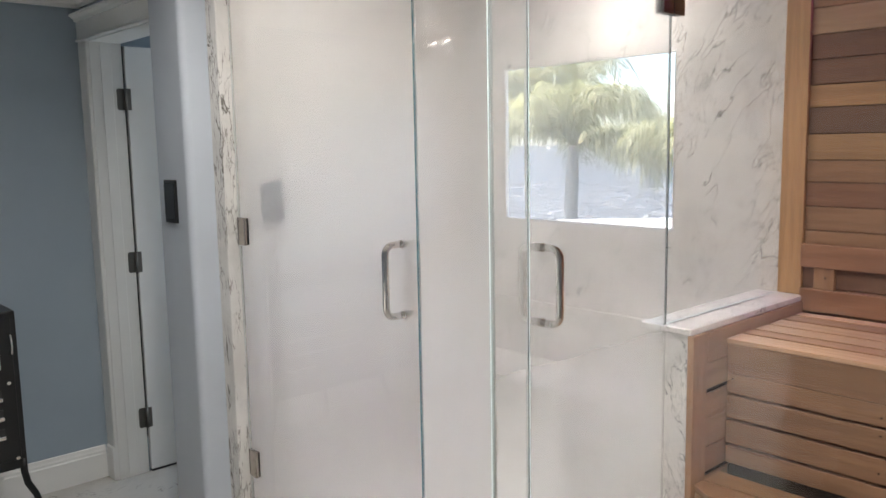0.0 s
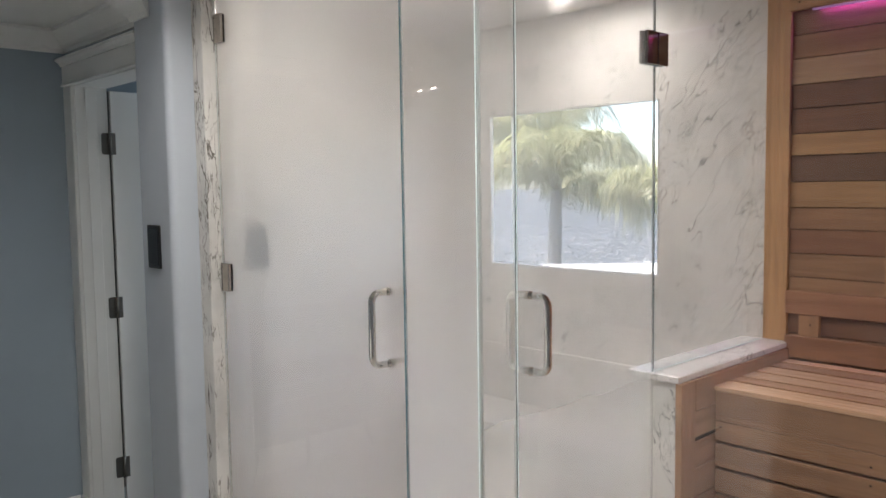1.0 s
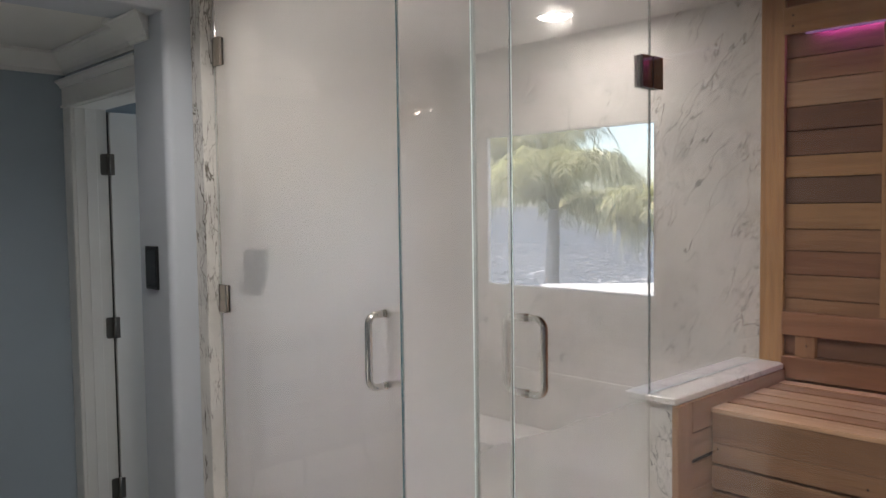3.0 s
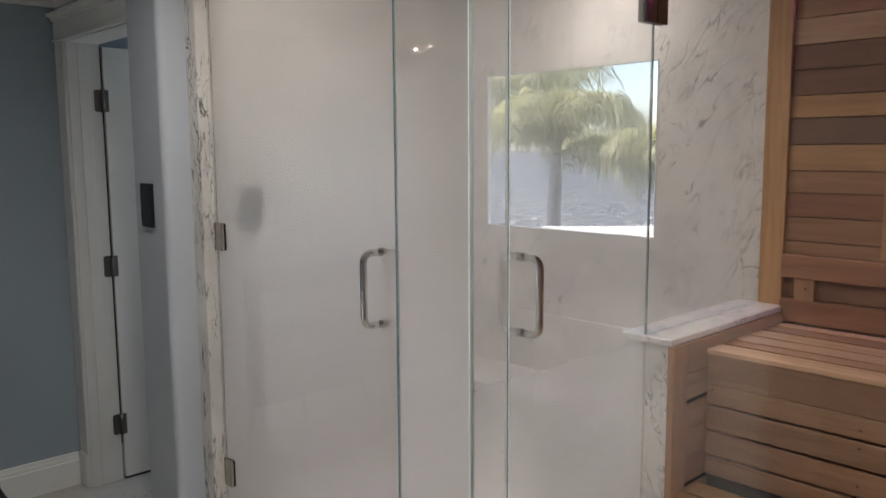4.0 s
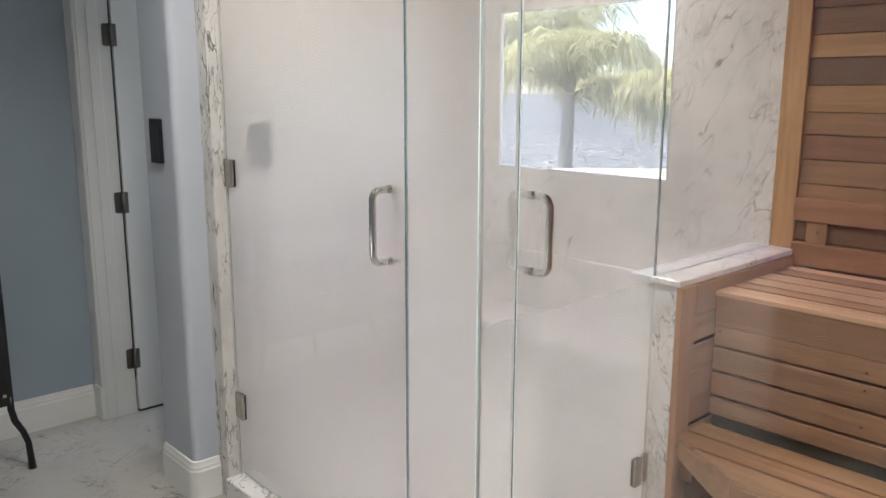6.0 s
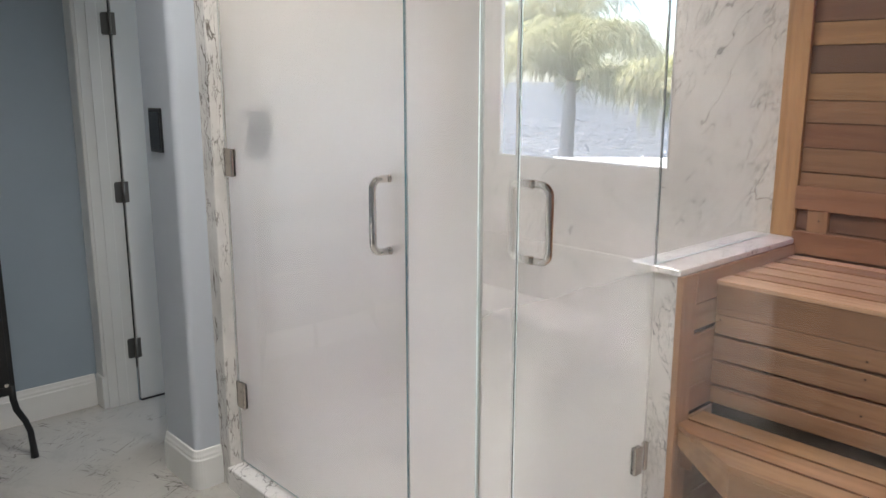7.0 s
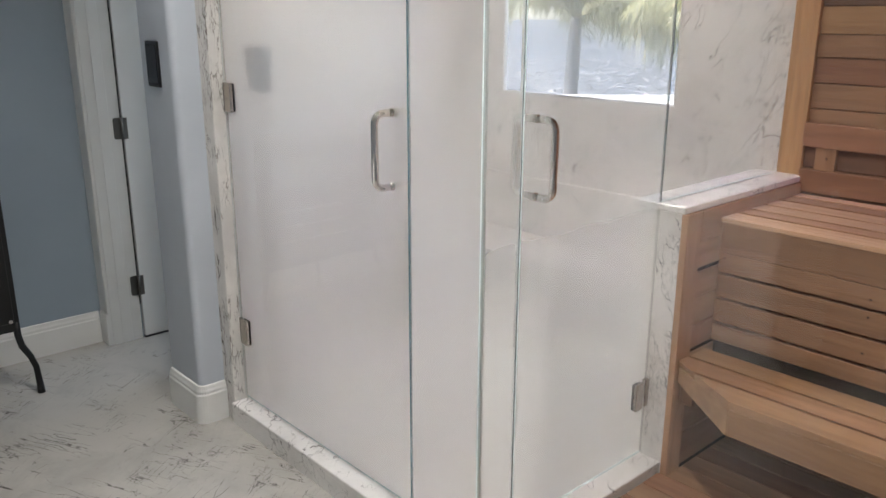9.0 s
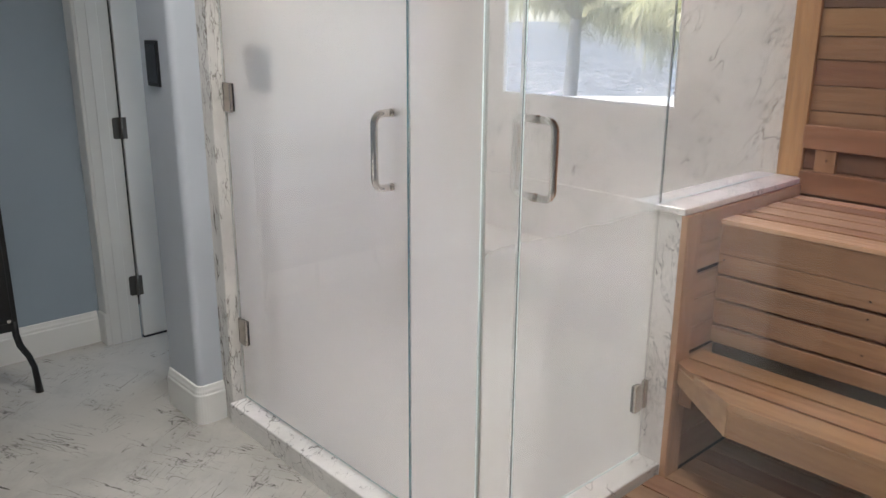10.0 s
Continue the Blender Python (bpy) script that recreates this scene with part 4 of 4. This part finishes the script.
for lz in (0.56, 0.48, 0.40):
    here(block("louvre", (face + 0.0065, face + 0.022, CY0 + 0.15, CY1 - 0.075, lz, lz + 0.018), STEEL, None, 0.003, 1, "bright metal louvre"), dr)
    here(block("louvre_slot", (face + 0.0062, face + 0.012, CY0 + 0.15, CY1 - 0.075, lz + 0.019, lz + 0.045), RUBBER), dr)
for ry, rz in ((CY1 - 0.045, 0.63), (CY1 - 0.035, 0.31)):
    bm = bmesh.new()
    lathe(bm, [(0.008, 0.0), (0.008, 0.003), (0.004, 0.006)], (face + 0.006, ry, rz), 12, "x")
    here(part("rivet", bm, STEEL), dr)

# white vanity behind the camera, seen only as a faint reflection in the sauna glass
van = thing("vanity_cabinet", (-0.55, -2.0, 0), "white painted vanity cabinet with a marble top", "cabinet")
here(block("carcass", (-1.22, 0.02, -2.25, -1.70, 0.06, 0.77), WHITE, None, 0.003), van)
here(block("toe_kick", (-1.18, -0.02, -2.2, -1.76, FL, 0.06), WHITE), van)
here(block("countertop", (-1.24, 0.035, -2.27, -1.68, 0.77, 0.80), MARBLE_CURB, None, 0.004), van)
for k in range(3):
    here(block("door", (-1.20 + k * 0.405, -0.805 + k * 0.405, -1.70, -1.682, 0.12, 0.75), WHITE, None, 0.004), van)

# ---------------------------------------------------------------- outside
def ground_height(x, y):
    r = math.hypot(x, y)
    if r < 12:
        return -0.45
    if r < 240:
        k = (r - 12) / 228
        return -0.45 - 110 * k * k * (3 - 2 * k)
    k = min(max((r - 2400) / 2200, 0.0), 1.0)
    return -110.45 + 106 * k * k * (3 - 2 * k)


def ground_sheet():
    bm = bmesh.new()
    radii = [4, 8, 12, 20, 35, 60, 90, 120, 150, 180, 210, 240, 600, 1000, 1600, 2400, 2700, 3000, 3300, 3700, 4100, 4600]
    seg = 72
    c = bm.verts.new((0, 0, -0.45))
    rings = [[bm.verts.new((r * math.cos(2 * math.pi * j / seg), r * math.sin(2 * math.pi * j / seg), ground_height(r, 0))) for j in range(seg)] for r in radii]
    for j in range(seg):
        bm.faces.new((c, rings[0][j], rings[0][(j + 1) % seg]))
    for r0, r1 in zip(rings, rings[1:]):
        for j in range(seg):
            bm.faces.new((r0[j], r1[j], r1[(j + 1) % seg], r0[(j + 1) % seg]))
    return bm


mat, nt, bsdf = material("valley_ground")
vec = coords(nt)
col = mix_color(nt, ramp(nt, noise_tex(nt, vec, 0.006, 6.0, 0.7), 0.35, 0.65), (0.045, 0.055, 0.066), (0.075, 0.085, 0.095))
nt.links.new(col, bsdf.inputs["Base Color"])
bsdf.inputs["Roughness"].default_value = 0.9
tagged(part("ground", ground_sheet(), mat), "hillside falling to a wide hazy valley", "ground", kind="structure")

rnd = random.Random(5)
bm = bmesh.new()
verts, faces = [], []
for k in range(9000):
    r = 1000 + 2600 * rnd.random() ** 1.3
    a = radians(126 + rnd.uniform(-24, 24))
    x, y, z = r * math.cos(a), r * math.sin(a), ground_height(r, 0) - 0.5
    sx, sy, h = rnd.uniform(1.0, 4.5), rnd.uniform(1.0, 4.5), rnd.uniform(0.8, 2.2)
    n = len(verts)
    verts += [(x - sx, y - sy, z), (x + sx, y - sy, z), (x + sx, y + sy, z), (x - sx, y + sy, z), (x - sx, y - sy, z + h), (x + sx, y - sy, z + h), (x + sx, y + sy, z + h), (x - sx, y + sy, z + h)]
    faces += [tuple(n + q for q in f) for f in ((0, 1, 5, 4), (1, 2, 6, 5), (2, 3, 7, 6), (3, 0, 4, 7), (4, 5, 6, 7))]
mat, nt, bsdf = material("far_roofs")
isl = nt.nodes.new("ShaderNodeNewGeometry")
lightness = math_node(nt, "POWER", isl.outputs["Random Per Island"], 3.0)
nt.links.new(mix_color(nt, lightness, (0.055, 0.065, 0.075), (0.62, 0.60, 0.58)), bsdf.inputs["Base Color"])
bsdf.inputs["Roughness"].default_value = 0.8
me = bpy.data.meshes.new("city_houses")
me.from_pydata(verts, [], faces)
me.materials.append(mat)
bm.free()
tagged(new("city_houses", me), "pale houses scattered over the far valley", "houses", kind="stuff")

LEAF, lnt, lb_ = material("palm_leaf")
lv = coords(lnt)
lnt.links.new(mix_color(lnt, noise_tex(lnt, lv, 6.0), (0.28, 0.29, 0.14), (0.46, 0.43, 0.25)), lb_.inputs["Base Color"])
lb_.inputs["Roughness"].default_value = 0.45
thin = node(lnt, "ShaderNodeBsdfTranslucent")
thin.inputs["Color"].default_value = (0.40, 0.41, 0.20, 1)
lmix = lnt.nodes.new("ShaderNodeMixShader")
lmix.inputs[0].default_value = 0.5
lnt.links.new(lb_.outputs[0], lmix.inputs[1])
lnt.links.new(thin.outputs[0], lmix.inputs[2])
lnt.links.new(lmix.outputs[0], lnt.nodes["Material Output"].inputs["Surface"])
BARK, bnt, bb = material("palm_bark")
bv = coords(bnt, (1, 1, 6))
bnt.links.new(mix_color(bnt, noise_tex(bnt, bv, 8.0), (0.34, 0.31, 0.28), (0.21, 0.19, 0.17)), bb.inputs["Base Color"])
bump(bnt, bb, noise_tex(bnt, bv, 12.0), 0.6, 0.01)


def palm(x, y, zc, length, fronds, seed, label, lean=0.05):
    rnd = random.Random(seed)
    z0 = ground_height(x, y) - 0.05
    t = thing("palm_tree", (x, y, z0), label, "palm tree", "palms outside the window")
    bm = bmesh.new()
    pts, rad = [], []
    n = 40
    for k in range(n + 1):
        f = k / n
        pts.append((x + lean * f * f, y, z0 + (zc - z0) * f))
        rad.append((0.098 - 0.034 * f) * (1.07 if k % 2 else 0.96) * rnd.uniform(0.95, 1.05) * (1.0 if f < 0.9 else 0.85))
    tube(bm, pts, rad, 14)
    here(part("trunk", bm, BARK), t)
    top = Vector(pts[-1])
    bm = bmesh.new()

    def ribbon(points, widths, side):
        row = [(bm.verts.new(p - side * w), bm.verts.new(p + side * w)) for p, w in zip(points, widths)]
        for (a, b), (c, d) in zip(row, row[1:]):
            bm.faces.new((a, b, d, c))

    for k in range(fronds):
        az = 2 * math.pi * (k * 0.381966) + rnd.uniform(-0.25, 0.25)
        el = 1.42 - 1.05 * ((k * 0.618) % 1.0) ** 0.8 + rnd.uniform(-0.1, 0.1)
        ln = length * rnd.uniform(0.85, 1.12)
        h = Vector((math.cos(az), math.sin(az), 0))
        lat = Vector((-math.sin(az), math.cos(az), 0))
        bend = rnd.uniform(1.7, 2.5)
        steps = 32
        p = top + h * 0.03
        spine = [p.copy()]
        for j in range(steps):
            f = j / steps
            el -= (bend / steps) * (0.25 + 1.5 * f)
            p = p + (h * math.cos(el) + Vector((0, 0, math.sin(el)))) * ln / steps
            spine.append(p.copy())
        ribbon(spine, [0.034 * (1 - j / steps) ** 4 + 0.003 for j in range(steps + 1)], lat)
        for j in range(3, steps):
            f = j / steps
            along = (spine[j + 1] - spine[j]).normalized()
            for sgn in (-1, 1):
                ll = length * (0.42 * math.sin(math.pi * min(1.0, 0.16 + f * 0.80)) + 0.04) * rnd.uniform(0.75, 1.15)
                out = (lat * sgn * rnd.uniform(0.5, 0.85) + along * 0.55 + Vector((0, 0, rnd.uniform(-0.05, 0.35)))).normalized()
                a = spine[j] + along * rnd.uniform(-0.4, 0.4) * ln / steps
                hang = rnd.uniform(0.45, 1.0)
                b = a + out * ll * 0.45 + Vector((0, 0, -0.10 * hang * ll))
                c = b + (out * 0.6 + Vector((0, 0, -hang))) * ll * 0.32
                e = c + (out * 0.3 + Vector((0, 0, -hang * 1.2))) * ll * 0.28
                ribbon((a, b, c, e), (0.004, 0.0090, 0.0062, 0.001), along)
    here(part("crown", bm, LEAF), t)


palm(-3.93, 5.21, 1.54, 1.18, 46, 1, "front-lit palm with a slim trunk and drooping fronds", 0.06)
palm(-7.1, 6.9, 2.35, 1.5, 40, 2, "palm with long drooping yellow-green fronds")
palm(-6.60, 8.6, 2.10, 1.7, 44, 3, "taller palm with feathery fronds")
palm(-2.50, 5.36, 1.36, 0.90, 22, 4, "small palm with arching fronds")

# white roof edge of the terrace below the window
bm = bmesh.new()
prism(bm, [(-2.2, -0.5), (-0.5, -0.5), (-0.5, 1.138), (-2.2, 1.026)], lambda u, v, w: (u, w, v), 2.94, 3.0)
tagged(part("terrace_parapet", bm, WHITE), "white painted terrace parapet in sunlight", "parapet", kind="structure")
